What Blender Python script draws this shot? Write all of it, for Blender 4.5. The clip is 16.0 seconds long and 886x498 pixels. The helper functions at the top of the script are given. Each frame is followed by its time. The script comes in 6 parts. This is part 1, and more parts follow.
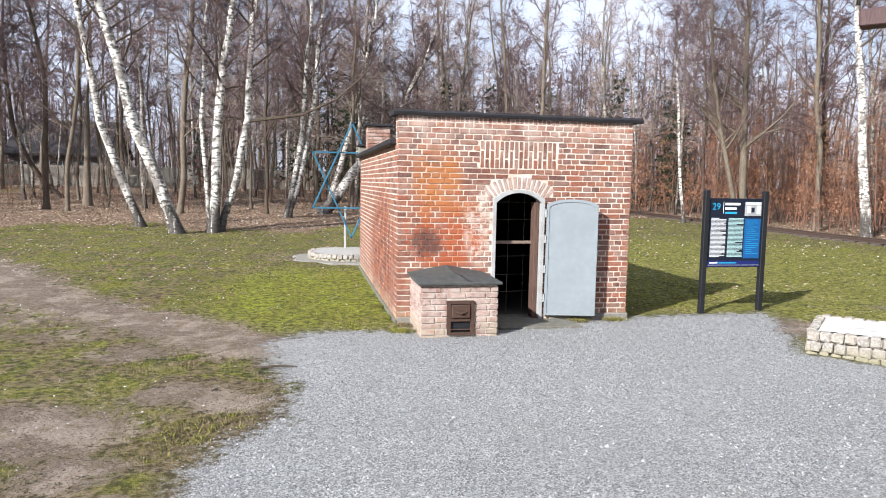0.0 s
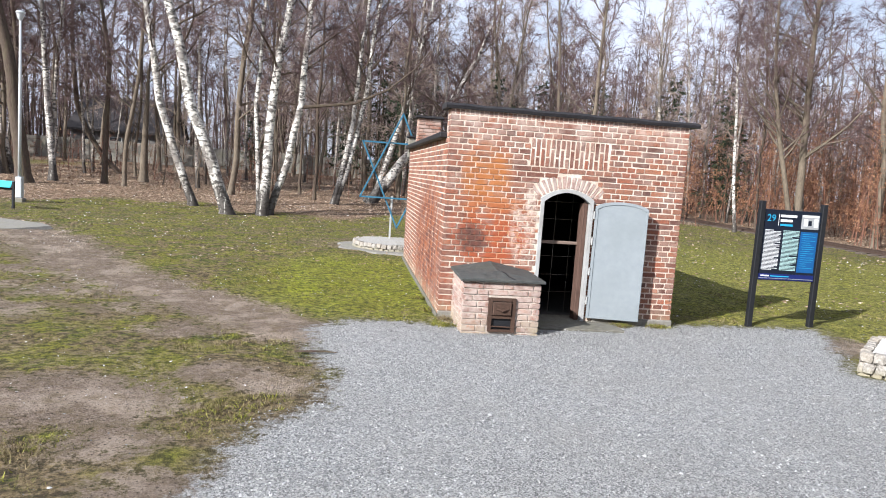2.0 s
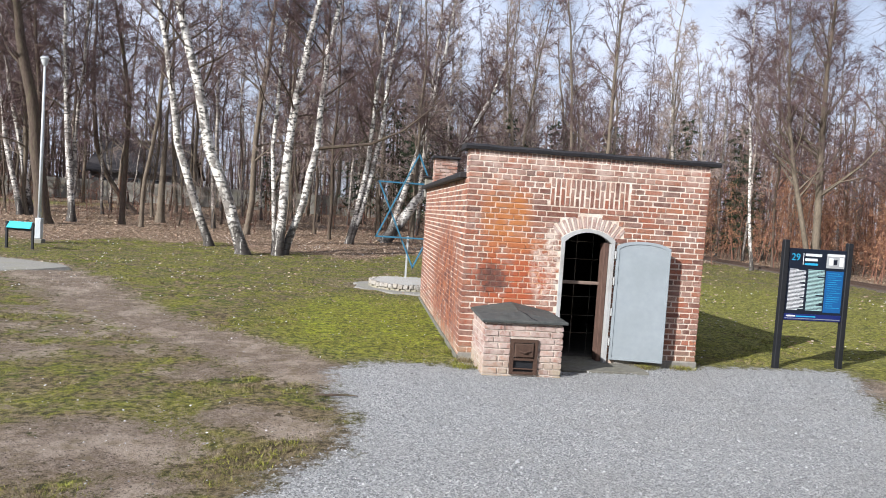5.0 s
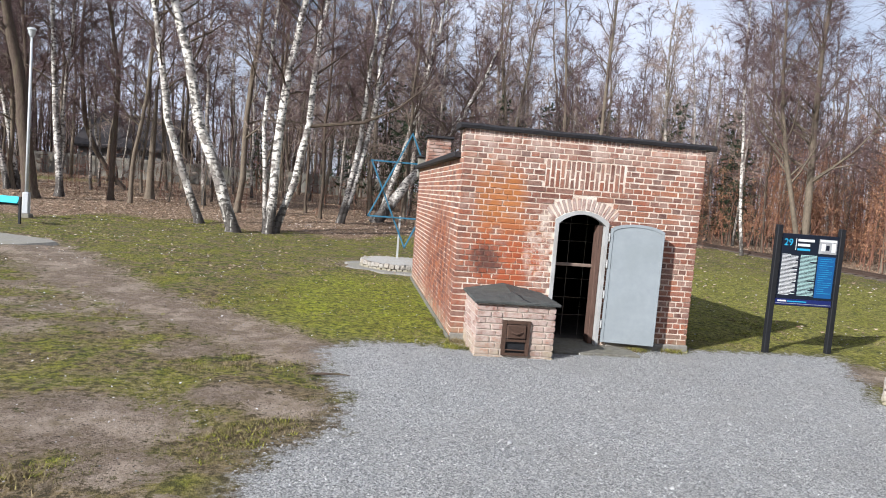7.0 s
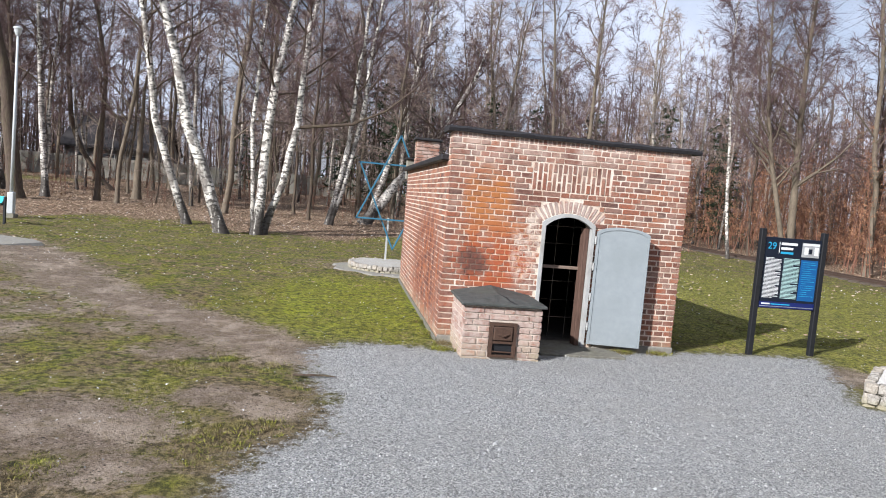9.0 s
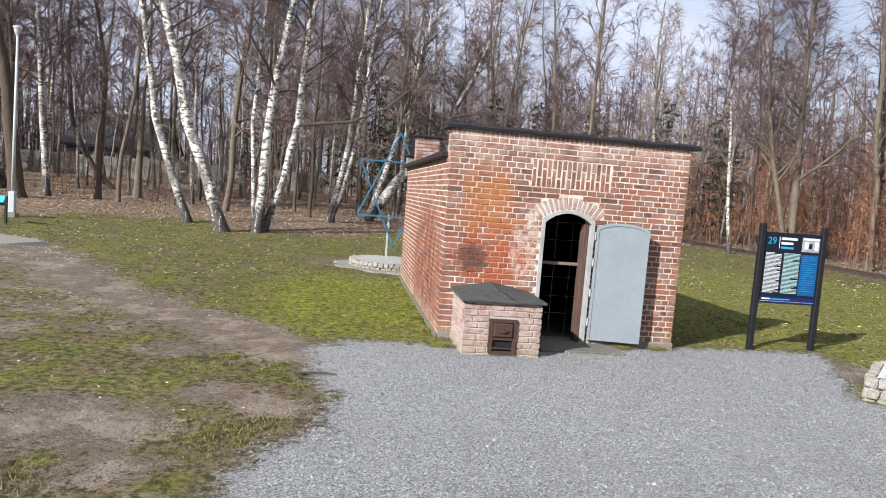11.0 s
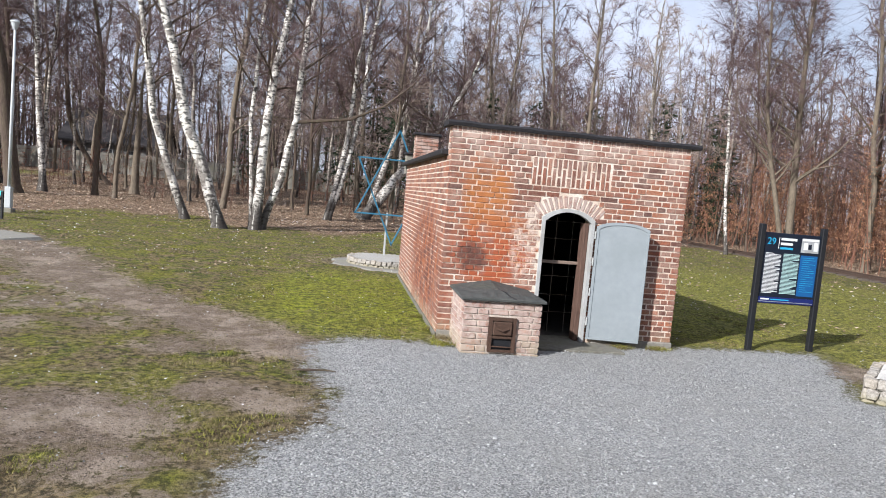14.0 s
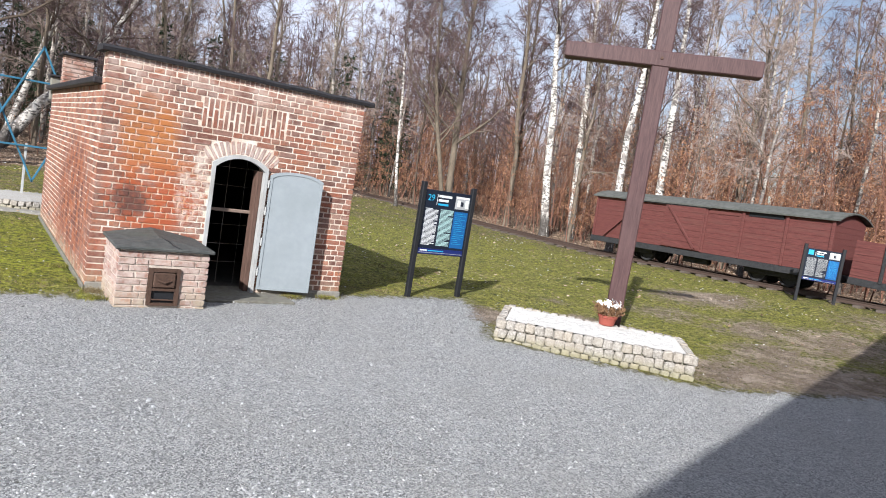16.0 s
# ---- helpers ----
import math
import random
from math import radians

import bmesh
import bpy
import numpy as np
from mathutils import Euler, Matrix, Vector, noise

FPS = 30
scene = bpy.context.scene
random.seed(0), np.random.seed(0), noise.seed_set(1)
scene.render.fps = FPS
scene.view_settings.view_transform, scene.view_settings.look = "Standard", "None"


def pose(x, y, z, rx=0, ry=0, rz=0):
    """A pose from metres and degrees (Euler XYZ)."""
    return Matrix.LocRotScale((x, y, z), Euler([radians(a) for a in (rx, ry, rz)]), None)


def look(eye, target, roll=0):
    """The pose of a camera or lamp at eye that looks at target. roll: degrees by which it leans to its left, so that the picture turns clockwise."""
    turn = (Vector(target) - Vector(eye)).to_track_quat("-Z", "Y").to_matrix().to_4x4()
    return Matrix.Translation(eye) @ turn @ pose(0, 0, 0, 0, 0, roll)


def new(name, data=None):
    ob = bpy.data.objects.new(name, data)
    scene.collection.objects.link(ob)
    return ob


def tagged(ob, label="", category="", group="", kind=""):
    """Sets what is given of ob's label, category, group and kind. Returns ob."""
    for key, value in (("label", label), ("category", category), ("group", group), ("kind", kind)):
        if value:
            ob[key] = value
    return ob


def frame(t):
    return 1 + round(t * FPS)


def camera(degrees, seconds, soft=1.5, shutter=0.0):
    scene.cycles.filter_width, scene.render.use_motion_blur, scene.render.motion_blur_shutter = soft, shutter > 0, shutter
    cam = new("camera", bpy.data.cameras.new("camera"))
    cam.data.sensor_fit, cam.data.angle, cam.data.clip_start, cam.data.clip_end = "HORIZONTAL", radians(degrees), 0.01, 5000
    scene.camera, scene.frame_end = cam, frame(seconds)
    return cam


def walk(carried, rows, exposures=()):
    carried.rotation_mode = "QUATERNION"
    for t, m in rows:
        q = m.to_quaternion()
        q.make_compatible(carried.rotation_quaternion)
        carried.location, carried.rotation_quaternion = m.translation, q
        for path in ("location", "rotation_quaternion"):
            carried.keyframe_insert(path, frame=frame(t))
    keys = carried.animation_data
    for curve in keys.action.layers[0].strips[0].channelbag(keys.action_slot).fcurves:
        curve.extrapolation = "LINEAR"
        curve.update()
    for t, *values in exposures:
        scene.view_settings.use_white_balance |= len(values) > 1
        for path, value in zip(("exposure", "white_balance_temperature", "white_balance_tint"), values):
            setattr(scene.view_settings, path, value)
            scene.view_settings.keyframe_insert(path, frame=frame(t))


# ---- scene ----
cam = camera(65.5, 16.0, soft=1.0)

PATH = [
    (0, (-1.271, -9.386, 1.959), (-0.873, -7.435, 1.767), 1.1),
    (0.5, (-1.261, -9.382, 1.974), (-0.921, -7.419, 1.791), 3.5),
    (1, (-1.269, -9.382, 1.973), (-0.96, -7.416, 1.773), 3.4),
    (1.5, (-1.282, -9.378, 1.97), (-0.991, -7.41, 1.766), 3.8),
    (2, (-1.298, -9.367, 1.968), (-1.021, -7.398, 1.753), 4.1),
    (2.5, (-1.303, -9.362, 1.967), (-1.061, -7.39, 1.743), 4.2),
    (3, (-1.325, -9.352, 1.96), (-1.112, -7.378, 1.726), 4.2),
    (3.5, (-1.337, -9.347, 1.972), (-1.091, -7.372, 1.777), 4.6),
    (4, (-1.379, -9.321, 1.97), (-1.142, -7.34, 1.839), 4.6),
    (4.2, (-1.386, -9.299, 1.988), (-1.148, -7.316, 1.894), 3.7),
    (6.5, (-1.41, -9.253, 1.946), (-1.165, -7.273, 1.795), 4.6),
    (7, (-1.419, -9.209, 1.956), (-1.153, -7.233, 1.798), 4.7),
    (7.5, (-1.403, -9.274, 1.969), (-1.135, -7.298, 1.816), 4.8),
    (8, (-1.414, -9.247, 1.966), (-1.136, -7.272, 1.815), 4.9),
    (8.5, (-1.412, -9.223, 1.943), (-1.117, -7.251, 1.788), 4.9),
    (9, (-1.409, -9.251, 1.965), (-1.111, -7.279, 1.815), 5.0),
    (9.2, (-1.407, -9.231, 1.962), (-1.106, -7.259, 1.812), 4.9),
    (11.5, (-1.384, -9.267, 1.973), (-1.094, -7.295, 1.811), 4.5),
    (12, (-1.397, -9.257, 1.951), (-1.108, -7.285, 1.79), 4.3),
    (12.5, (-1.403, -9.233, 1.955), (-1.104, -7.264, 1.782), 4.4),
    (13, (-1.398, -9.23, 1.947), (-1.093, -7.261, 1.776), 4.8),
    (13.5, (-1.41, -9.216, 1.94), (-1.104, -7.246, 1.775), 4.6),
    (14, (-1.421, -9.23, 1.95), (-1.117, -7.26, 1.788), 5.1),
    (14.5, (-1.423, -9.219, 1.952), (-1.113, -7.249, 1.795), 4.9),
    (15, (-1.401, -9.223, 1.953), (-1.03, -7.265, 1.792), 4.9),
    (15.5, (-1.395, -9.192, 2.007), (-0.715, -7.32, 1.826), 7.2),
    (16, (-1.308, -9.187, 2.011), (-0.155, -7.565, 1.809), 9.2),
]
walk(cam, [(t, look(eye, target, roll)) for t, eye, target, roll in PATH],
     exposures=[(0.0, 0.88, 6150, 10), (3.5, 0.75, 6150, 10), (7.0, 0.6, 6150, 10), (9.0, 0.6, 6150, 10), (12.0, 0.59, 6150, 10), (14.5, 0.62, 6150, 10), (16.0, 0.74, 6150, 10)])

# ---- light ----
SUN_AZ = math.atan2(0.8, 0.6)          # the sun stands behind and to the left of the hut's front
SUN_EL = radians(31)
world = bpy.data.worlds.new("sky")
scene.world = world
world.use_nodes = True
wn, wl = world.node_tree.nodes, world.node_tree.links
wn.clear()
w_out = wn.new("ShaderNodeOutputWorld")
w_bg = wn.new("ShaderNodeBackground")
w_sky = wn.new("ShaderNodeTexSky")
w_sky.sky_type = "NISHITA"
w_sky.sun_disc = False
w_sky.sun_elevation = SUN_EL
w_sky.sun_rotation = math.pi + SUN_AZ
w_co = wn.new("ShaderNodeTexCoord")
w_noise = wn.new("ShaderNodeTexNoise")
w_noise.inputs["Scale"].default_value = 3.2
w_noise.inputs["Detail"].default_value = 7
w_ramp = wn.new("ShaderNodeValToRGB")
w_ramp.color_ramp.elements[0].position = 0.30
w_ramp.color_ramp.elements[1].position = 0.56
w_mix = wn.new("ShaderNodeMix")
w_mix.data_type = "RGBA"
w_mix.inputs[7].default_value = (9.4, 10.1, 12.0, 1)
wl.new(w_co.outputs["Generated"], w_noise.inputs["Vector"])
wl.new(w_noise.outputs["Fac"], w_ramp.inputs["Fac"])
wl.new(w_ramp.outputs["Color"], w_mix.inputs[0])
wl.new(w_sky.outputs["Color"], w_mix.inputs[6])
wl.new(w_mix.outputs[2], w_bg.inputs["Color"])
wl.new(w_bg.outputs["Background"], w_out.inputs["Surface"])
w_bg.inputs["Strength"].default_value = 0.058

sun = new("sun", bpy.data.lights.new("sun", "SUN"))
sun.data.energy = 5.0
sun.data.angle = radians(0.6)
sun.data.color = (1.0, 0.96, 0.905)
sun_from = Vector((-math.sin(SUN_AZ) * math.cos(SUN_EL), -math.cos(SUN_AZ) * math.cos(SUN_EL), math.sin(SUN_EL)))
sun.matrix_world = look(sun_from * 50, (0, 0, 0))


# ---- small helpers ----
def sm(a, b, x):
    u = min(1.0, max(0.0, (x - a) / (b - a)))
    return u * u * (3 - 2 * u)


def ground_z(x, y):
    z = min(1.6, 0.027 * max(0.0, y - 13) * sm(13, 20, y) * (1 - 0.75 * sm(2, 12, x)))
    z += sm(9, 18, x) * 0.034 * min(12.0, max(0.0, 9.6 - y))
    return z - 0.05 * math.exp(-((x - 6.9) ** 2 + (y + 4.3) ** 2) / 3.0)


def empty(name, loc, label, category, group="", kind="", rz=0.0):
    ob = new(name)
    ob.empty_display_size = 0.2
    ob.matrix_world = pose(*loc, 0, 0, rz)
    return tagged(ob, label, category, group, kind)


def mesh_of(name, bm, material):
    me = bpy.data.meshes.new(name)
    bmesh.ops.recalc_face_normals(bm, faces=bm.faces)
    bm.to_mesh(me)
    bm.free()
    for m in (material if isinstance(material, (list, tuple)) else [material]):
        me.materials.append(m)
    return me


def part(name, bm, material, parent=None, label="", kind="", smooth=False):
    me = bm if isinstance(bm, bpy.types.Mesh) else mesh_of(name, bm, material)
    if smooth:
        me.polygons.foreach_set("use_smooth", [True] * len(me.polygons))
    ob = new(name, me)
    if parent is not None:
        ob.parent = parent
    return tagged(ob, label, kind=kind)


def box(bm, x0, x1, y0, y1, z0, z1, m=None, bevel=0.0):
    vs = [bm.verts.new((x, y, z)) for z in (z0, z1) for y in (y0, y1) for x in (x0, x1)]
    fs = [bm.faces.new([vs[i] for i in f]) for f in ((0, 2, 3, 1), (4, 5, 7, 6), (0, 1, 5, 4), (2, 6, 7, 3), (0, 4, 6, 2), (1, 3, 7, 5))]
    if bevel:
        es = list({e for f in fs for e in f.edges})
        out = bmesh.ops.bevel(bm, geom=es, offset=bevel, segments=1, affect="EDGES")
        vs = list({v for f in bm.faces for v in f.verts}) if m is not None and len(bm.verts) < 40 else list(out["verts"])
    if m is not None:
        bmesh.ops.transform(bm, matrix=m, verts=vs)
    return bm


def block(x0, x1, y0, y1, z0, z1, m=None, bevel=0.0):
    return box(bmesh.new(), x0, x1, y0, y1, z0, z1, m, bevel)


def tube(bm, pts, radii, n=8, cap=True):
    rings = []
    pts = [Vector(p) for p in pts]
    for i, p in enumerate(pts):
        d = (pts[min(i + 1, len(pts) - 1)] - pts[max(i - 1, 0)]).normalized()
        a = d.cross(Vector((0.31, 0.95, 0.05))).normalized()
        b = d.cross(a)
        r = radii[i] if isinstance(radii, (list, tuple)) else radii
        rings.append([bm.verts.new(p + (a * math.cos(k * math.tau / n) + b * math.sin(k * math.tau / n)) * r) for k in range(n)])
    for q, s in zip(rings, rings[1:]):
        for k in range(n):
            bm.faces.new((q[k], q[(k + 1) % n], s[(k + 1) % n], s[k]))
    if cap:
        bm.faces.new(rings[0][::-1])
        bm.faces.new(rings[-1])
    return bm


def prism(bm, outline, depth, axis="y", at=0.0):
    """An outline in (u, v) pushed through by depth along an axis."""
    def put(u, v, w):
        return {"y": (u, w, v), "x": (w, u, v), "z": (u, v, w)}[axis]
    a = [bm.verts.new(put(u, v, at)) for u, v in outline]
    b = [bm.verts.new(put(u, v, at + depth)) for u, v in outline]
    bm.faces.new(a)
    bm.faces.new(b[::-1])
    for i in range(len(a)):
        j = (i + 1) % len(a)
        bm.faces.new((a[i], b[i], b[j], a[j]))
    return bm


# ---- materials ----
class Mat:
    def __init__(self, name, rough=0.8, metal=0.0):
        self.m = bpy.data.materials.new(name)
        self.m.use_nodes = True
        self.n, self.l = self.m.node_tree.nodes, self.m.node_tree.links
        self.b = self.n["Principled BSDF"]
        self.b.inputs["Roughness"].default_value = rough
        self.b.inputs["Metallic"].default_value = metal
        self.b.inputs["Specular IOR Level"].default_value = 0.3
        self.geo = self.n.new("ShaderNodeNewGeometry")
        self.co = self.n.new("ShaderNodeTexCoord")

    def world(self):
        return self.geo.outputs["Position"]

    def local(self):
        return self.co.outputs["Object"]

    def scaled(self, vec, sx, sy, sz):
        k = self.n.new("ShaderNodeMapping")
        k.inputs["Scale"].default_value = (sx, sy, sz)
        self.l.new(vec, k.inputs["Vector"])
        return k.outputs["Vector"]

    def noise(self, vec, scale, detail=4, rough=0.55):
        k = self.n.new("ShaderNodeTexNoise")
        k.inputs["Scale"].default_value = scale
        k.inputs["Detail"].default_value = detail
        k.inputs["Roughness"].default_value = rough
        self.l.new(vec, k.inputs["Vector"])
        return k.outputs["Fac"]

    def voronoi(self, vec, scale, out="Distance"):
        k = self.n.new("ShaderNodeTexVoronoi")
        k.inputs["Scale"].default_value = scale
        self.l.new(vec, k.inputs["Vector"])
        return k.outputs[out]

    def ramp(self, fac, *stops):
        k = self.n.new("ShaderNodeValToRGB")
        e = k.color_ramp.elements
        while len(e) < len(stops):
            e.new(0.5)
        for s, (p, c) in zip(e, stops):
            s.position = p
            s.color = (*c, 1) if isinstance(c, tuple) else (c, c, c, 1)
        self.l.new(fac, k.inputs["Fac"])
        return k.outputs["Color"]

    def math(self, op, a, b=0.0, c=0.0, clamp=False):
        k = self.n.new("ShaderNodeMath")
        k.operation = op
        k.use_clamp = clamp
        for i, v in enumerate((a, b, c)):
            if isinstance(v, (int, float)):
                k.inputs[i].default_value = v
            else:
                self.l.new(v, k.inputs[i])
        return k.outputs[0]

    def mix(self, fac, a, b, blend="MIX"):
        k = self.n.new("ShaderNodeMix")
        k.data_type = "RGBA"
        k.blend_type = blend
        for i, v in ((0, fac), (6, a), (7, b)):
            if isinstance(v, (int, float)):
                k.inputs[i].default_value = v
            elif isinstance(v, tuple):
                k.inputs[i].default_value = (*v, 1)
            else:
                self.l.new(v, k.inputs[i])
        return k.outputs[2]

    def attr(self, name):
        k = self.n.new("ShaderNodeAttribute")
        k.attribute_name = name
        return k.outputs["Fac"]

    def axes(self, vec):
        k = self.n.new("ShaderNodeSeparateXYZ")
        self.l.new(vec, k.inputs[0])
        return k.outputs

    def spot(self, x, y, z, rx, ry, rz):
        """1 inside a blob at a place of the world, 0 outside."""
        p = self.axes(self.world())
        d = None
        for o, c, r in zip(p, (x, y, z), (rx, ry, rz)):
            q = self.math("POWER", self.math("ABSOLUTE", self.math("DIVIDE", self.math("SUBTRACT", o, c), r)), 2.0)
            d = q if d is None else self.math("ADD", d, q)
        return self.math("SUBTRACT", 1.0, d, clamp=True)

    def random(self):
        oi = self.n.new("ShaderNodeObjectInfo")
        return self.math("FRACT", self.math("ADD", oi.outputs["Random"], self.geo.outputs["Random Per Island"]))

    def done(self, color, bump=None, strength=0.3, dist=0.01, rough=None):
        if isinstance(color, tuple):
            self.b.inputs["Base Color"].default_value = (*color, 1)
        else:
            self.l.new(color, self.b.inputs["Base Color"])
        if bump is not None:
            k = self.n.new("ShaderNodeBump")
            k.inputs["Strength"].default_value = strength
            k.inputs["Distance"].default_value = dist
            self.l.new(bump, k.inputs["Height"])
            self.l.new(k.outputs[0], self.b.inputs["Normal"])
        if rough is not None:
            self.l.new(rough, self.b.inputs["Roughness"])
        return self.m


def brick_material(name, pale=0.0, stains=True):
    k = Mat(name, 0.88)
    r = k.random()
    base = k.ramp(r, (0.0, (0.105, 0.055, 0.048)), (0.15, (0.20, 0.078, 0.054)), (0.35, (0.35, 0.115, 0.062)), (0.52, (0.215, 0.092, 0.068)),
                  (0.70, (0.41, 0.165, 0.09)), (0.88, (0.24, 0.135, 0.108)), (1.0, (0.40, 0.25, 0.195)))
    n1 = k.noise(k.world(), 38, 5, 0.7)
    n2 = k.noise(k.world(), 4.5, 4, 0.6)
    n4 = k.noise(k.world(), 16, 5, 0.75)
    col = k.mix(k.ramp(n1, (0.42, 0.0), (0.62, 0.6)), base, (0.11, 0.06, 0.05))
    col = k.mix(k.ramp(n4, (0.46, 0.0), (0.60, 0.45)), col, (0.25, 0.155, 0.115))
    if pale:
        col = k.mix(k.ramp(n4, (0.40, 0.12), (0.56, 0.8)), col, k.mix(n2, (0.30, 0.23, 0.21), (0.58, 0.49, 0.45)))
    col = k.mix(k.math("MULTIPLY", k.ramp(n2, (0.5 - pale * 0.25, 0.0), (0.75 - pale * 0.2, 1.0)), 0.35 + pale * 0.4), col, (0.48, 0.38, 0.33))
    if stains:
        rust = k.math("MAXIMUM", k.spot(0.68, 0, 1.26, 0.66, 2, 0.55), k.math("MULTIPLY", k.spot(0.56, 0, 2.0, 0.40, 2, 0.50), 0.6))
        n3 = k.noise(k.world(), 3.2, 5, 0.7)
        rust = k.math("MULTIPLY", k.math("MULTIPLY", rust, 2.6, clamp=True), k.ramp(n3, (0.38, 0.15), (0.53, 1.0)))
        col = k.mix(k.math("MULTIPLY", rust, 0.85), col, k.mix(k.ramp(k.math("DIVIDE", k.axes(k.world())[2], 3.0), (0.44, 0.0), (0.60, 1.0)), (0.37, 0.085, 0.032), (0.39, 0.145, 0.042)))
        lime = k.math("MULTIPLY", k.math("MULTIPLY", k.spot(1.16, 0, 1.35, 0.26, 0.5, 0.62), 1.6, clamp=True), k.ramp(k.noise(k.world(), 7, 4, 0.7), (0.42, 0.0), (0.6, 0.85)))
        col = k.mix(lime, col, (0.60, 0.50, 0.43))
        soot = k.ramp(k.math("MULTIPLY_ADD", k.math("SUBTRACT", k.noise(k.world(), 7, 5, 0.7), 0.5), 1.7, k.spot(0.40, 0, 1.12, 0.36, 0.4, 0.30)), (0.42, 0.0), (1.0, 0.95))
        col = k.mix(soot, col, k.mix(n1, (0.045, 0.030, 0.030), (0.17, 0.07, 0.05)))
        sidewear = k.math("MULTIPLY", k.spot(0.0, 1.9, 0.9, 0.3, 2.1, 1.1), k.ramp(n3, (0.40, 0.0), (0.52, 1.0)))
        col = k.mix(k.math("MULTIPLY", sidewear, 1.3, clamp=True), col, k.mix(k.ramp(n2, (0.42, 0.0), (0.55, 1.0)), (0.30, 0.105, 0.05), (0.12, 0.052, 0.042)))
    bloom = k.math("MULTIPLY", k.math("DIVIDE", k.math("SUBTRACT", k.axes(k.world())[2], 2.25), 0.9, clamp=True), k.ramp(n2, (0.36, 0.0), (0.62, 1.0)))
    col = k.mix(bloom, col, (0.55, 0.43, 0.37))
    low = k.math("SUBTRACT", 1.0, k.math("DIVIDE", k.axes(k.world())[2], 0.28), clamp=True)
    col = k.mix(k.math("MULTIPLY", low, k.ramp(n2, (0.35, 0.1), (0.6, 0.75))), col, (0.34, 0.30, 0.20))
    return k.done(col, n1, 0.5, 0.006)


def mortar_material():
    k = Mat("lime_mortar", 0.95)
    n1 = k.noise(k.world(), 60, 5, 0.7)
    n2 = k.noise(k.world(), 3.0, 4)
    col = k.mix(k.ramp(n2, (0.35, 0.0), (0.65, 1.0)), (0.56, 0.44, 0.35), (0.74, 0.655, 0.57))
    col = k.mix(k.ramp(n1, (0.5, 0.0), (0.8, 0.5)), col, (0.46, 0.37, 0.30))
    n3 = k.noise(k.world(), 3.2, 5, 0.7)
    rust = k.math("MULTIPLY", k.math("MAXIMUM", k.math("MULTIPLY", k.spot(0.68, 0, 1.26, 0.66, 2, 0.55), 2.2, clamp=True), k.spot(0.56, 0, 2.0, 0.42, 2, 0.55)), k.ramp(n3, (0.40, 0.0), (0.54, 1.0)))
    col = k.mix(k.math("MULTIPLY", rust, 0.8), col, (0.44, 0.17, 0.06))
    soot = k.ramp(k.math("MULTIPLY_ADD", k.math("SUBTRACT", k.noise(k.world(), 7, 5, 0.7), 0.5), 1.7, k.spot(0.40, 0, 1.12, 0.40, 0.4, 0.34)), (0.35, 0.0), (0.85, 0.9))
    col = k.mix(soot, col, (0.12, 0.07, 0.058))
    side = k.math("MULTIPLY", k.math("MULTIPLY", k.spot(0.0, 1.9, 0.7, 0.3, 2.1, 1.25), 2.2, clamp=True), k.ramp(n3, (0.37, 0.0), (0.47, 1.0)))
    col = k.mix(k.math("MULTIPLY", side, 0.95), col, (0.27, 0.115, 0.07))
    return k.done(col, n1, 0.6, 0.01)


def speckled(name, a, b, scale=20, rough=0.8, metal=0.0, bump=0.3, stretch=(1, 1, 1), c=None, big=2.0, dist=0.01):
    """Two tones of a surface at a fine and a coarse scale."""
    k = Mat(name, rough, metal)
    v = k.scaled(k.local(), *stretch)
    n1 = k.noise(v, scale, 6, 0.65)
    n2 = k.noise(v, big, 4)
    col = k.mix(k.ramp(n1, (0.3, 0.0), (0.72, 1.0)), a, b)
    col = k.mix(k.ramp(n2, (0.48, 0.0), (0.75, 0.7)), col, c or b)
    return k.done(col, n1, bump, dist)


def birch_material(name="birch_bark", white=(0.82, 0.79, 0.74), cream=(0.60, 0.55, 0.48), dark=0.485):
    k = Mat(name, 0.7)
    v = k.scaled(k.local(), 5.0, 5.0, 11.0)
    marks = k.ramp(k.noise(v, 1.1, 4, 0.65), (0.515, 0.0), (0.55, 1.0))
    blot = k.ramp(k.noise(k.scaled(k.local(), 1.6, 1.6, 0.9), 1.6, 4, 0.7), (dark, 0.0), (dark + 0.1, 1.0))
    z = k.axes(k.local())[2]
    foot = k.math("MULTIPLY", k.math("SUBTRACT", 1.0, k.math("DIVIDE", z, 1.25), clamp=True), k.ramp(k.noise(k.scaled(k.local(), 9, 9, 1.2), 1.0, 4, 0.6), (0.34, 0.35), (0.58, 3.2)))
    col = k.mix(k.noise(k.local(), 5), white, cream)
    col = k.mix(k.math("MULTIPLY", marks, 0.9), col, (0.045, 0.038, 0.034))
    col = k.mix(k.math("MULTIPLY", blot, 0.8), col, (0.13, 0.11, 0.10))
    col = k.mix(k.math("MINIMUM", foot, 0.92), col, (0.042, 0.035, 0.03))
    return k.done(col, marks, 0.4, 0.02)


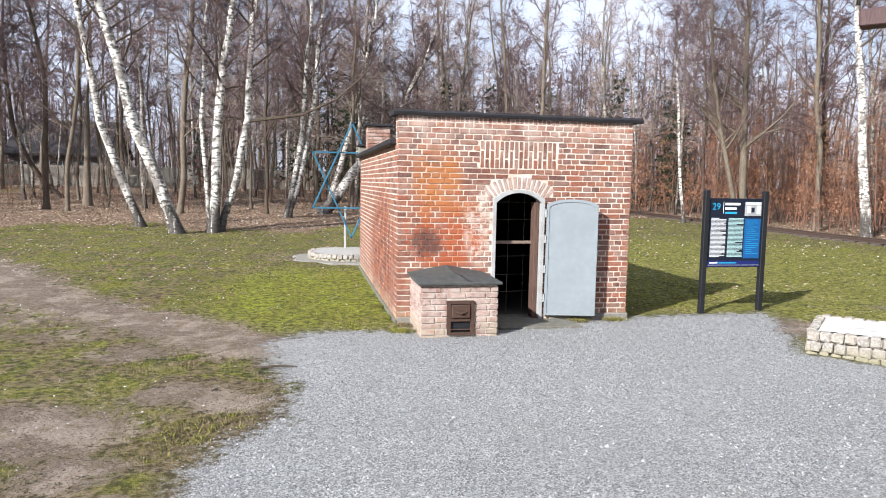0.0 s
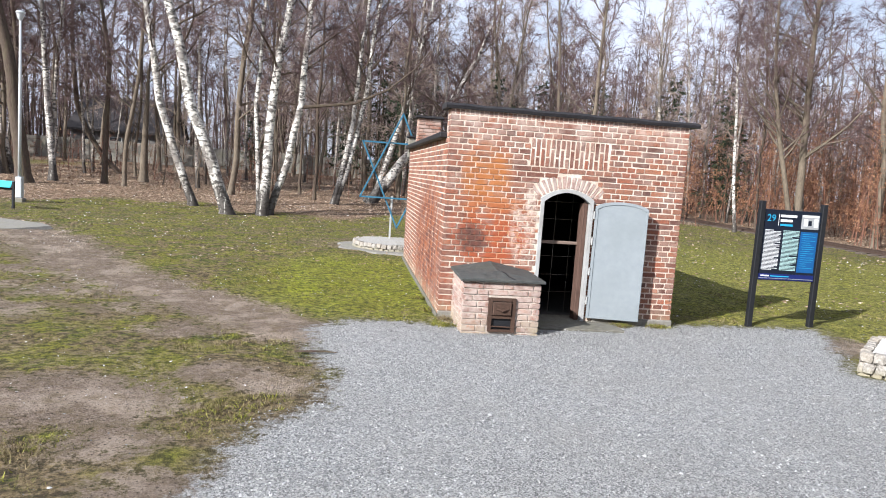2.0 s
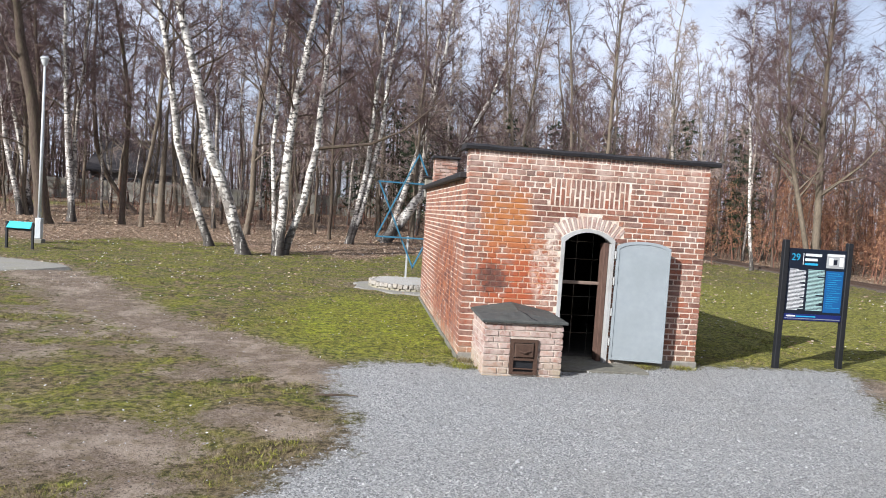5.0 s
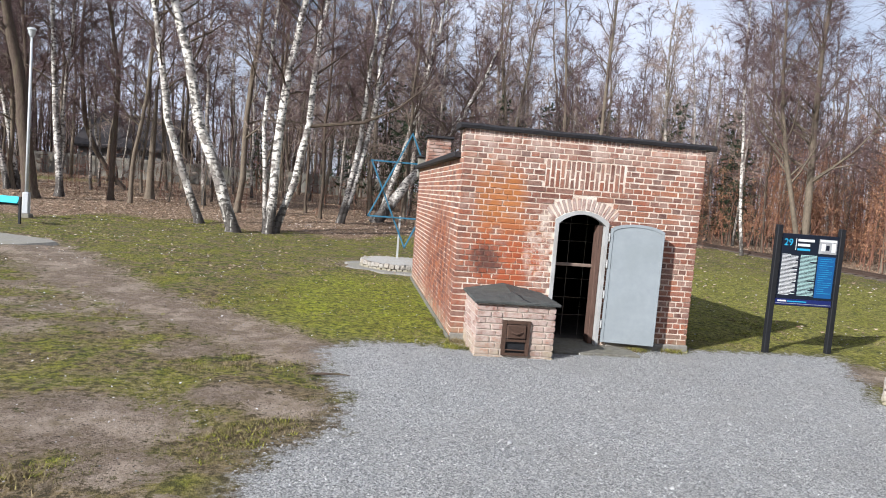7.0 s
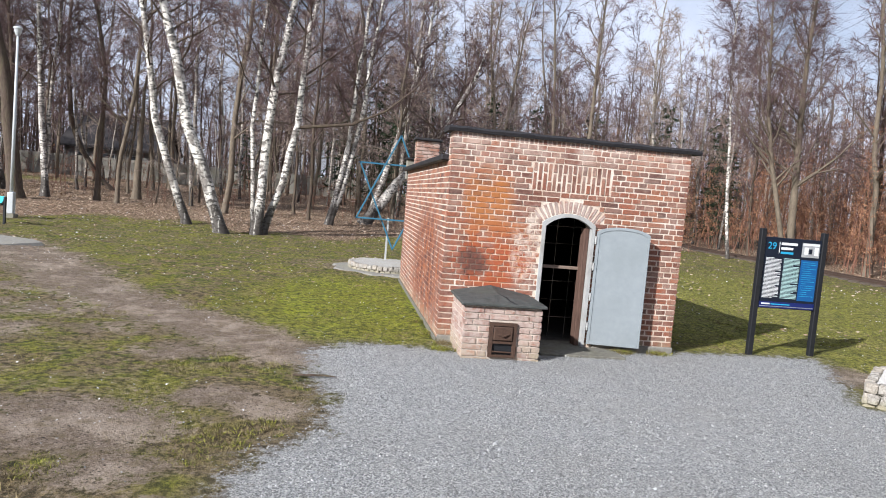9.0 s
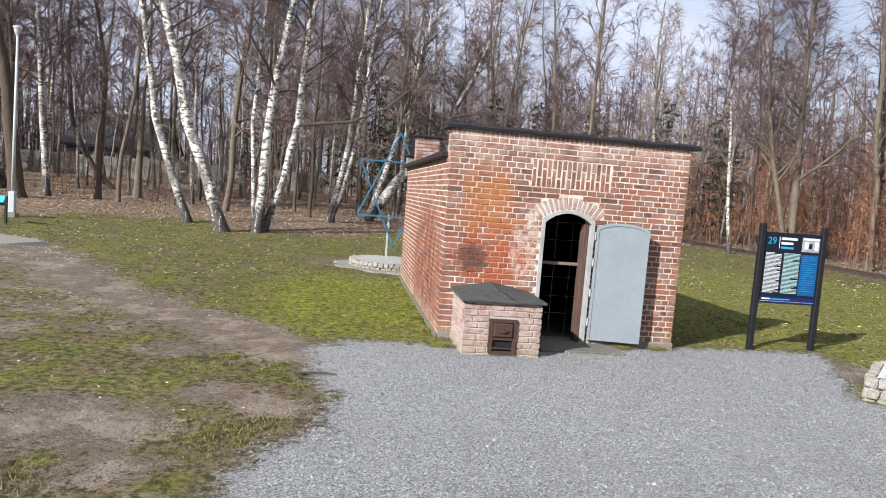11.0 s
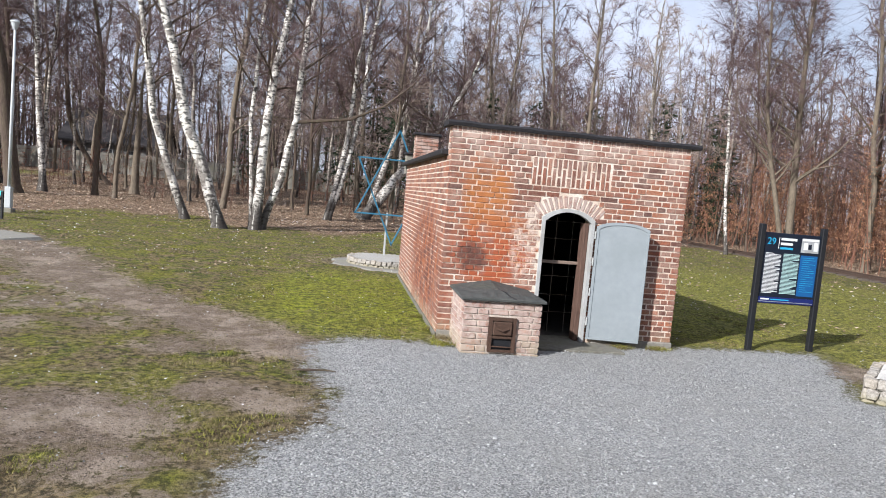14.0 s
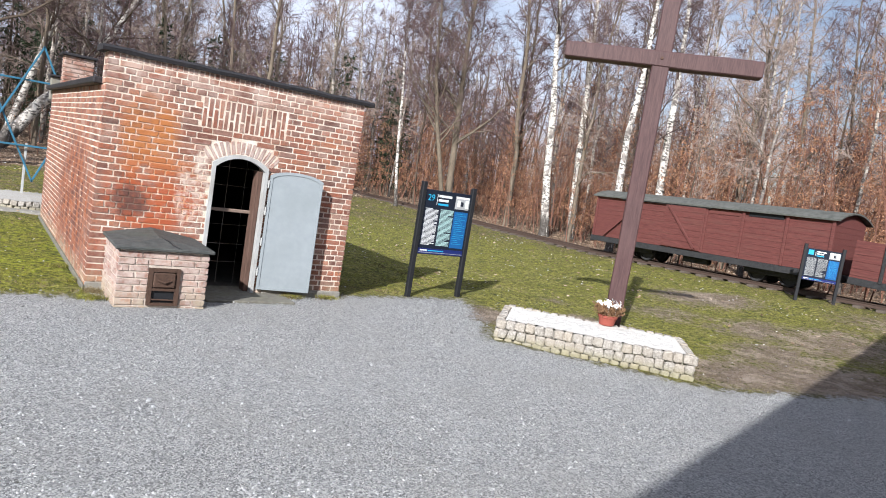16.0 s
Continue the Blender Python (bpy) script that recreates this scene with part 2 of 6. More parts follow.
def ground_material():
    k = Mat("meadow_gravel_and_litter", 0.95)
    w = k.world()
    fine = k.noise(w, 55, 6, 0.75)
    mid = k.noise(w, 5, 6, 0.7)
    big = k.noise(w, 0.9, 4, 0.6)
    patch = k.noise(w, 2.3, 6, 0.7)
    tuft = k.noise(w, 11, 6, 0.78)
    speck = k.noise(w, 130, 3, 0.7)
    moss = k.noise(w, 1.5, 5, 0.65)
    green = k.mix(k.ramp(tuft, (0.42, 0.0), (0.58, 1.0)), (0.046, 0.048, 0.010), (0.36, 0.345, 0.045))
    green = k.mix(k.ramp(moss, (0.46, 0.0), (0.53, 0.9)), green, k.mix(k.ramp(tuft, (0.42, 0.0), (0.58, 1.0)), (0.034, 0.042, 0.010), (0.21, 0.235, 0.032)))
    thatch = k.mix(k.ramp(tuft, (0.42, 0.0), (0.58, 1.0)), (0.085, 0.060, 0.036), (0.38, 0.275, 0.15))
    dry = k.math("ADD", k.math("MULTIPLY_ADD", patch, 0.65, k.math("MULTIPLY", mid, 0.35)), k.math("MULTIPLY", k.attr("soil"), 0.16))
    dry = k.math("ADD", dry, k.math("MULTIPLY", k.spot(-2.3, -4.4, 0, 2.0, 2.2, 2), 0.10))
    grass = k.mix(k.ramp(dry, (0.49, 0.0), (0.575, 0.92)), green, thatch)
    lush = k.mix(k.ramp(tuft, (0.41, 0.0), (0.57, 1.0)), (0.085, 0.110, 0.008), (0.44, 0.48, 0.028))
    grass = k.mix(k.math("MULTIPLY", k.math("MULTIPLY", k.spot(-1.0, 2.8, 0, 2.3, 4.0, 1), 1.5, clamp=True), k.ramp(patch, (0.40, 0.15), (0.54, 1.0))), grass, lush)
    sunny = k.mix(k.ramp(tuft, (0.41, 0.0), (0.58, 1.0)), (0.11, 0.11, 0.018), (0.44, 0.42, 0.075))
    grass = k.mix(k.math("MULTIPLY", k.math("MULTIPLY", k.spot(10.5, 4.0, 0, 10, 12, 4), 1.6, clamp=True), k.ramp(patch, (0.40, 0.25), (0.54, 0.9))), grass, sunny)
    grass = k.mix(k.ramp(big, (0.50, 0.0), (0.62, 0.75)), grass, k.mix(k.ramp(tuft, (0.4, 0.0), (0.6, 1.0)), (0.09, 0.095, 0.012), (0.38, 0.37, 0.045)))
    grass = k.mix(k.ramp(speck, (0.36, 0.7), (0.46, 0.0)), grass, (0.026, 0.026, 0.010))
    grass = k.mix(k.ramp(k.noise(w, 26, 4, 0.7), (0.40, 0.6), (0.48, 0.0)), grass, (0.035, 0.035, 0.012))
    grass = k.mix(k.ramp(speck, (0.60, 0.0), (0.72, 0.6)), grass, (0.34, 0.31, 0.17))
    soil = k.mix(k.ramp(fine, (0.38, 0.0), (0.60, 1.0)), (0.15, 0.110, 0.082), (0.40, 0.315, 0.245))
    soil = k.mix(k.ramp(k.noise(w, 8, 5, 0.75), (0.49, 0.0), (0.57, 0.8)), soil, (0.20, 0.145, 0.098))
    soil = k.mix(k.ramp(k.noise(w, 1.7, 4, 0.6), (0.49, 0.0), (0.58, 0.75)), soil, k.mix(k.ramp(fine, (0.36, 0.0), (0.5, 1.0)), (0.31, 0.24, 0.18), (0.51, 0.41, 0.325)))
    soil = k.mix(k.ramp(mid, (0.52, 0.0), (0.64, 0.7)), soil, (0.21, 0.16, 0.09))
    soil = k.mix(k.ramp(k.noise(w, 40, 3, 0.7), (0.36, 0.85), (0.43, 0.0)), soil, (0.045, 0.034, 0.026))
    cells = k.voronoi(w, 85, "Color")
    cell2 = k.voronoi(w, 26, "Color")
    g1 = k.n.new("ShaderNodeRGBToBW")
    k.l.new(cells, g1.inputs[0])
    g2 = k.n.new("ShaderNodeRGBToBW")
    k.l.new(cell2, g2.inputs[0])
    gravel = k.ramp(g1.outputs[0], (0.22, (0.21, 0.213, 0.213)), (0.5, (0.47, 0.472, 0.47)), (0.8, (0.69, 0.685, 0.67)))
    gravel = k.mix(k.ramp(g2.outputs[0], (0.62, 0.0), (0.8, 0.4)), gravel, (0.40, 0.40, 0.41))
    gravel = k.mix(k.ramp(big, (0.45, 0.0), (0.7, 0.35)), gravel, (0.40, 0.385, 0.36))
    gravel = k.mix(k.ramp(k.noise(w, 70, 4, 0.75), (0.38, 0.75), (0.46, 0.0)), gravel, (0.13, 0.13, 0.128))
    gravel = k.mix(k.ramp(mid, (0.5, 0.0), (0.66, 0.3)), gravel, (0.33, 0.325, 0.31))
    lv = k.voronoi(w, 17, "Color")
    g3 = k.n.new("ShaderNodeRGBToBW")
    k.l.new(lv, g3.inputs[0])
    litter = k.ramp(g3.outputs[0], (0.25, (0.10, 0.062, 0.04)), (0.5, (0.25, 0.155, 0.10)), (0.75, (0.46, 0.33, 0.23)))
    litter = k.mix(k.ramp(mid, (0.5, 0.0), (0.68, 0.75)), litter, k.mix(tuft, (0.08, 0.06, 0.03), (0.17, 0.15, 0.05)))

    def edge(name, soft, n, wide=0.08):
        a = k.math("ADD", k.attr(name), k.math("MULTIPLY", k.math("SUBTRACT", n, 0.5), soft))
        return k.ramp(a, (0.5 - wide, 0.0), (0.5 + wide, 1.0))
    jag = k.math("MULTIPLY_ADD", fine, 0.3, k.math("MULTIPLY_ADD", mid, 0.4, k.math("MULTIPLY", patch, 0.3)))
    torn = k.math("MULTIPLY_ADD", jag, 0.55, k.math("MULTIPLY", tuft, 0.45))
    col = k.mix(edge("soil", 3.6, torn, 0.10), grass, soil)
    col = k.mix(edge("litter", 1.2, jag), col, litter)
    ragged = k.math("MULTIPLY_ADD", jag, 0.6, k.math("MULTIPLY", tuft, 0.4))
    col = k.mix(k.math("MULTIPLY", edge("gravel", 4.5, ragged, 0.34), 0.75), col, k.mix(k.ramp(fine, (0.38, 0.0), (0.6, 1.0)), (0.06, 0.048, 0.036), (0.24, 0.20, 0.15)))
    inner = k.math("SUBTRACT", k.attr("gravel"), 0.13)
    col = k.mix(k.ramp(k.math("ADD", inner, k.math("MULTIPLY", k.math("SUBTRACT", ragged, 0.5), 3.6)), (0.36, 0.0), (0.62, 1.0)), col, gravel)
    return k.done(col, k.math("ADD", k.math("MULTIPLY_ADD", tuft, 1.5, fine), g1.outputs[0]), 1.0, 0.045)


BRICK = brick_material("red_brick")
BRICK_PALE = brick_material("lime_smeared_brick", 0.65, False)
MORTAR = mortar_material()
TAR = speckled("tar_paper", (0.012, 0.011, 0.013), (0.032, 0.030, 0.033), 30, 0.6, bump=0.5)
LID = speckled("weathered_roofing_felt", (0.04, 0.043, 0.043), (0.09, 0.095, 0.09), 12, 0.7, c=(0.065, 0.07, 0.055), bump=0.8, dist=0.03)
PAINT = speckled("grey_door_paint", (0.245, 0.275, 0.295), (0.285, 0.315, 0.335), 9, 0.42, c=(0.22, 0.25, 0.26), bump=0.05)
PAINT_WORN = speckled("worn_grey_frame_paint", (0.36, 0.37, 0.37), (0.44, 0.44, 0.43), 14, 0.6, c=(0.25, 0.23, 0.20), bump=0.2)
RUST = speckled("rusty_cast_iron", (0.05, 0.032, 0.025), (0.12, 0.07, 0.05), 40, 0.75, 0.3, 0.6)
IRON_RUSTY_BAR = speckled("thin_steel_bars", (0.16, 0.14, 0.12), (0.30, 0.27, 0.24), 40, 0.6, 0.4)
WOOD_OLD = speckled("old_brown_wood", (0.06, 0.034, 0.026), (0.14, 0.085, 0.065), 10, 0.8, stretch=(6, 6, 0.7), bump=0.4)
WOOD_BAR = speckled("worn_pale_wood", (0.15, 0.11, 0.09), (0.28, 0.21, 0.17), 10, 0.75, stretch=(0.7, 6, 6), bump=0.3)
CROSS_WOOD = speckled("dark_stained_oak", (0.05, 0.025, 0.026), (0.095, 0.052, 0.05), 9, 0.6, stretch=(7, 7, 0.6), bump=0.35)
LIME_DULL = speckled("grey_lime_joint", (0.40, 0.34, 0.29), (0.60, 0.53, 0.46), 40, 0.95, bump=0.5)
CONCRETE = speckled("old_concrete", (0.17, 0.16, 0.14), (0.28, 0.265, 0.235), 18, 0.95, c=(0.22, 0.21, 0.14), bump=0.5)
# hut interior: the darkness seen through the doorway is put into this colour
PLASTER_DARK = speckled("unlit_interior_plaster", (0.05, 0.047, 0.043), (0.09, 0.085, 0.08), 8, 0.95)
BLACK_STEEL = speckled("black_coated_steel", (0.012, 0.013, 0.016), (0.02, 0.021, 0.024), 20, 0.5, 0.0, 0.05)
STAR_STEEL = speckled("blue_painted_steel", (0.03, 0.125, 0.20), (0.05, 0.17, 0.26), 15, 0.5, c=(0.05, 0.13, 0.18), bump=0.1)
GALVANISED = speckled("galvanised_steel", (0.46, 0.48, 0.50), (0.56, 0.58, 0.59), 12, 0.5, 0.0, 0.05)
WHITE_GRIT = speckled("white_grit", (0.40, 0.38, 0.35), (0.66, 0.64, 0.61), 90, 0.95, bump=0.8, c=(0.60, 0.57, 0.53))


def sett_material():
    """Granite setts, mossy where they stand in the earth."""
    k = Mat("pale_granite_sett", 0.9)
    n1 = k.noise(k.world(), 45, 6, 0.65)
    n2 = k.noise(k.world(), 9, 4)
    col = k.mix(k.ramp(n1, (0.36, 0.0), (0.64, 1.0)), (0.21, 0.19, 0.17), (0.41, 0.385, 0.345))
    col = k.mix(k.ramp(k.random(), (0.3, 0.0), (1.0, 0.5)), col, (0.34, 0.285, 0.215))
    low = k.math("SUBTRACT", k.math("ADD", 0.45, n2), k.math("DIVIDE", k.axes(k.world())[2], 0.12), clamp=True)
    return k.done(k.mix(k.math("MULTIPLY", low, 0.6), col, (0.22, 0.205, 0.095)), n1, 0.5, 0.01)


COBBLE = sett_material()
PALE_FILL = speckled("trodden_pale_grit", (0.26, 0.245, 0.22), (0.46, 0.44, 0.41), 40, 0.95, bump=0.8, c=(0.33, 0.30, 0.25))
TERRACOTTA = speckled("terracotta", (0.25, 0.06, 0.045), (0.31, 0.085, 0.06), 25, 0.8)
HEATHER = speckled("dry_heather", (0.14, 0.08, 0.04), (0.26, 0.15, 0.08), 60, 0.9)
PETAL = speckled("white_petals", (0.78, 0.76, 0.76), (0.85, 0.84, 0.84), 30, 0.7)
WAGON_RED = speckled("oxide_red_boards", (0.08, 0.025, 0.023), (0.15, 0.048, 0.042), 7, 0.75, stretch=(5, 0.5, 5), bump=0.3, c=(0.12, 0.05, 0.042))
WAGON_ROOF = speckled("grey_roofing", (0.055, 0.058, 0.052), (0.11, 0.11, 0.10), 8, 0.85)
WAGON_IRON = speckled("grey_black_iron", (0.022, 0.022, 0.024), (0.05, 0.05, 0.052), 15, 0.65, 0.2)
RAIL = speckled("rusty_rail", (0.075, 0.05, 0.04), (0.12, 0.085, 0.07), 30, 0.7, 0.4)
SLEEPER = speckled("tarred_sleeper", (0.07, 0.055, 0.045), (0.15, 0.125, 0.10), 15, 0.9, stretch=(1, 5, 5))
FOOTING = speckled("dark_concrete", (0.10, 0.095, 0.08), (0.19, 0.18, 0.15), 14, 0.95, c=(0.13, 0.125, 0.08), bump=0.5)
BIRCH = birch_material()
BIRCH_DULL = birch_material("weathered_birch_bark", (0.55, 0.50, 0.44), (0.36, 0.32, 0.27), 0.46)
BARK = speckled("brown_bark", (0.05, 0.036, 0.028), (0.135, 0.10, 0.078), 7, 0.95, stretch=(4, 4, 0.8), bump=0.7, c=(0.13, 0.115, 0.07), dist=0.03)
BARK_GREY = speckled("grey_bark", (0.085, 0.066, 0.05), (0.205, 0.168, 0.125), 7, 0.95, stretch=(3, 3, 0.9), bump=0.6, dist=0.03)
TWIG = speckled("bare_twigs", (0.072, 0.046, 0.046), (0.165, 0.108, 0.105), 3, 0.85, bump=0.0)
# pale twigs, with sunlight on the crowns partly put into their colour
TWIG_PALE = speckled("sunlit_pale_twigs", (0.21, 0.16, 0.135), (0.41, 0.325, 0.28), 3, 0.85, bump=0.0)
BRUSH = speckled("russet_brush", (0.085, 0.040, 0.029), (0.195, 0.092, 0.06), 3, 0.85, bump=0.0)
NEEDLE = speckled("dark_conifer_needles", (0.012, 0.024, 0.012), (0.035, 0.055, 0.025), 5, 0.85, bump=0.0)
GROUND = ground_material()


def leaf_material(name, a, b, c):
    k = Mat(name, 0.85)
    return k.done(k.ramp(k.geo.outputs["Random Per Island"], (0.0, a), (0.5, b), (1.0, c)))


DEAD_LEAF = leaf_material("dead_beech_leaves", (0.18, 0.082, 0.047), (0.31, 0.155, 0.085), (0.45, 0.25, 0.145))
LITTER_LEAF = leaf_material("fallen_leaves", (0.20, 0.12, 0.075), (0.40, 0.28, 0.19), (0.62, 0.50, 0.38))


def blade_material():
    k = Mat("grass_blades", 0.85)
    r = k.geo.outputs["Random Per Island"]
    green = k.ramp(r, (0.0, (0.06, 0.07, 0.012)), (0.6, (0.20, 0.205, 0.028)), (1.0, (0.36, 0.35, 0.06)))
    dry = k.ramp(r, (0.0, (0.07, 0.05, 0.028)), (0.6, (0.19, 0.145, 0.075)), (1.0, (0.32, 0.26, 0.15)))
    n = k.math("MULTIPLY_ADD", k.noise(k.world(), 2.3, 6, 0.7), 0.65, k.math("MULTIPLY", k.noise(k.world(), 11, 4, 0.7), 0.35))
    return k.done(k.mix(k.ramp(n, (0.455, 0.0), (0.54, 1.0)), green, dry))


BLADE = blade_material()
PEBBLE = leaf_material("loose_gravel", (0.16, 0.16, 0.16), (0.36, 0.358, 0.355), (0.48, 0.477, 0.47))


# ---- ground ----
GRAVEL_EDGE = [(-2.4, -7.0), (-2.13, -5.0), (-1.94, -4.15), (-1.5, -3.7), (-1.43, -2.8), (-1.68, -2.06), (-1.75, -1.0), (-1.19, -0.34), (-0.1, -0.39),
               (0.2, 0.0), (3.5, 0.1), (4.6, 0.25), (6.0, 0.15), (5.0, -1.8), (4.7, -2.3), (6.5, -4.3), (9.0, -5.2), (14.0, -5.0), (18.0, -14.0), (-4.0, -14.0)]
TRACK_EDGE = [(-1.8, -1.2), (-2.6, -0.3), (-4.1, 1.2), (-5.4, 2.6), (-7.5, 6.0), (-9.5, 8.5), (-13, 10.5)]
BARE = [(-3.4, -3.8, 0.95, 0.9), (-2.45, -3.0, 0.4, 0.9), (-4.1, -0.3, 0.9, 0.62), (-5.2, 0.7, 1.1, 0.75), (-2.8, -4.6, 0.55, 0.75), (-6.4, 2.4, 1.0, 0.8), (-4.3, -4.6, 0.9, 0.75), (5.5, -0.9, 1.0, 1.0),
        (7.9, -4.0, 1.3, 0.95), (9.2, -4.6, 1.7, 1.0), (7.6, -1.2, 1.0, 0.8), (11.4, -2.0, 1.6, 0.8), (9.8, -3.4, 1.5, 0.85), (10.5, -0.6, 1.6, 0.7), (13.6, 0.6, 2.0, 0.9), (12.2, -3.2, 2.2, 0.85), (8.3, 0.3, 0.6, 0.7), (16.0, -2.5, 2.4, 0.7), (0.0, 8.6, 2.6, 0.8), (-7.2, 4.4, 1.0, 0.8), (-5.6, -0.6, 1.0, 0.8), (-3.1, -1.3, 0.7, 0.72), (-1.9, -3.2, 0.45, 0.85), (-2.3, -5.4, 0.6, 0.8), (-6.6, 0.9, 1.1, 0.8)]


def seg_dist(px, py, a, b):
    ax, ay, bx, by = *a, *b
    dx, dy = bx - ax, by - ay
    u = np.clip(((px - ax) * dx + (py - ay) * dy) / (dx * dx + dy * dy), 0, 1)
    return np.hypot(px - ax - u * dx, py - ay - u * dy)


def gravel_mask(px, py):
    """Half at the gravel's edge, one inside it and nought on the grass."""
    inside = np.zeros(px.shape, bool)
    dist = np.full(px.shape, 1e9)
    for a, b in zip(GRAVEL_EDGE, GRAVEL_EDGE[1:] + GRAVEL_EDGE[:1]):
        dist = np.minimum(dist, seg_dist(px, py, a, b))
        cond = (a[1] > py) != (b[1] > py)
        with np.errstate(divide="ignore", invalid="ignore"):
            xi = (b[0] - a[0]) * (py - a[1]) / (b[1] - a[1] + 1e-12) + a[0]
        inside ^= cond & (px < xi)
    return np.clip(0.5 + np.where(inside, dist, -dist) / 0.7, 0, 1)


def soil_mask(px, py):
    m = np.full(px.shape, 0.16)
    for i, (a, b) in enumerate(zip(TRACK_EDGE, TRACK_EDGE[1:])):
        m = np.maximum(m, 0.76 - 0.45 * (seg_dist(px, py, a, b) / (0.6 + 0.14 * i)) ** 2)
    for x, y, r, s in BARE:
        m = np.maximum(m, s * 0.78 - 0.4 * (((px - x) / r) ** 2 + ((py - y) / (r * 0.7)) ** 2))
    near = np.clip(1 - np.hypot(px + 3.5, py + 3.5) / 5.5, 0, 1)
    return np.clip(m + 0.2 * near, 0, 1)


def litter_mask(px, py):
    wob = 1.3 * np.sin(px * 0.55) + 0.8 * np.sin(px * 1.7 + 1)
    left = np.clip((py - 17.0 - wob) / 5.0 + 0.35, 0, 1) * np.clip((8 - px) / 4 + 0.5, 0, 1)
    back = np.clip((py - 27 + wob) / 4.0 + 0.5, 0, 1)
    right = np.clip((px - 20.6) / 1.2 + 0.5, 0, 1)
    far_green = np.exp(-((px + 24) / 9) ** 2 - ((py - 44) / 8) ** 2) * 0.6
    return np.clip(np.maximum(np.maximum(left, back), right) - far_green, 0, 1)


def axis_lines(a, b, step, out):
    core = list(np.arange(a, b, step))
    lo, hi, s = [], [], step
    p, q = a, core[-1]
    while p > -out or q < out:
        s = min(s * 1.18, 60)
        p -= s
        q += s
        lo.append(p)
        hi.append(q)
    return np.array(lo[::-1] + core + hi)


def build_ground():
    xs, ys = axis_lines(-9, 12, 0.16, 900), axis_lines(-8, 11, 0.16, 900)
    X, Y = np.meshgrid(xs, ys)
    px, py = X.ravel(), Y.ravel()
    gm, smk, lm = gravel_mask(px, py), soil_mask(px, py), litter_mask(px, py)
    z = np.array([ground_z(a, b) for a, b in zip(px, py)])
    lump = np.array([noise.noise((a * 0.9, b * 0.9, 0)) + 0.5 * noise.noise((a * 2.6, b * 2.6, 3)) for a, b in zip(px, py)])
    calm = np.clip(np.minimum(np.hypot(np.maximum(np.maximum(-px, px - 3.5), 0), np.maximum(np.maximum(-1.0 - py, py - 6.5), 0)), 1.0), 0, 1)
    z = z + lump * (0.05 * (1 - gm) + 0.008 * gm) * calm - 0.012 * (1 - calm)
    nx, ny = len(xs), len(ys)
    i = np.arange((ny - 1) * (nx - 1))
    r, c = i // (nx - 1), i % (nx - 1)
    a = r * nx + c
    faces = np.stack([a, a + 1, a + nx + 1, a + nx], 1)
    me = bpy.data.meshes.new("ground")
    me.from_pydata(np.stack([px, py, z], 1).tolist(), [], faces.tolist())
    for name, vals in (("gravel", gm), ("soil", smk), ("litter", lm)):
        at = me.attributes.new(name, "FLOAT", "POINT")
        at.data.foreach_set("value", vals.astype(np.float32))
    me.polygons.foreach_set("use_smooth", [True] * len(me.polygons))
    me.materials.append(GROUND)
    return tagged(new("ground", me), "flat ground of grey gravel, patchy spring grass and leaf litter", "ground", kind="structure")


build_ground()


# ---- joined geometry from arrays ----
def norms(v):
    return v / (np.linalg.norm(v, axis=1)[:, None] + 1e-9)


def slivers(rs, start, end, half):
    """Thin triangles that taper from each start to its end."""
    o = norms(np.cross(end - start, rs.normal(0, 1, start.shape))) * half
    return np.stack([start - o, start + o, end], 1).reshape(-1, 3)


class Geo:
    def __init__(self):
        self.v, self.f, self.k = [], [], 0

    def tube(self, pts, radii, n=3):
        pts = np.asarray(pts, float)
        d = pts[-1] - pts[0]
        d /= np.linalg.norm(d) + 1e-9
        a = np.cross(d, (0.3, 0.9, 0.2) if abs(d[1]) < 0.8 else (0.9, 0.2, 0.3))
        a /= np.linalg.norm(a)
        b = np.cross(d, a)
        ang = np.arange(n) * math.tau / n
        ring = np.cos(ang)[:, None] * a + np.sin(ang)[:, None] * b
        m = len(pts)
        self.v.append((pts[:, None, :] + ring[None] * np.asarray(radii)[:, None, None]).reshape(-1, 3))
        k = self.k
        for i in range(m - 1):
            for j in range(n):
                j2 = (j + 1) % n
                self.f.append((k + i * n + j, k + i * n + j2, k + i * n + n + j2, k + i * n + n + j))
        self.k += m * n

    def add(self, verts, faces):
        k = self.k
        self.v.append(np.asarray(verts, float))
        self.f.extend(tuple(k + i for i in f) for f in faces)
        self.k += len(verts)

    def triangles(self, verts):
        """Loose triangles, three vertices each."""
        k, n = self.k, len(verts)
        self.v.append(verts)
        self.f.extend(zip(range(k, k + n, 3), range(k + 1, k + n, 3), range(k + 2, k + n, 3)))
        self.k += n

    def mesh(self, name, material, smooth=False):
        me = bpy.data.meshes.new(name)
        me.from_pydata(np.concatenate(self.v).tolist(), [], self.f)
        me.materials.append(material)
        if smooth:
            me.polygons.foreach_set("use_smooth", [True] * len(me.polygons))
        return me


def brick_verts(w, h, d, rng, chip=0.0055):
    """A brick lying with its face at y = 0, its body towards +y; the face's edge is a little rounded in."""
    e = 0.004
    out = []
    for y, q in ((0.0, e), (d, 0.0)):
        for z in (q, h - q):
            for x in (q, w - q):
                out.append((x + rng.uniform(-chip, chip), y + (rng.uniform(-chip, chip) * 0.6 if y == 0 else 0), z + rng.uniform(-chip, chip) * 0.6))
    return out


def brick_faces():
    # 0 1 2 3: face (x, z), 4 5 6 7: back
    return ((0, 1, 3, 2), (0, 4, 5, 1), (2, 3, 7, 6), (0, 2, 6, 4), (1, 5, 7, 3))


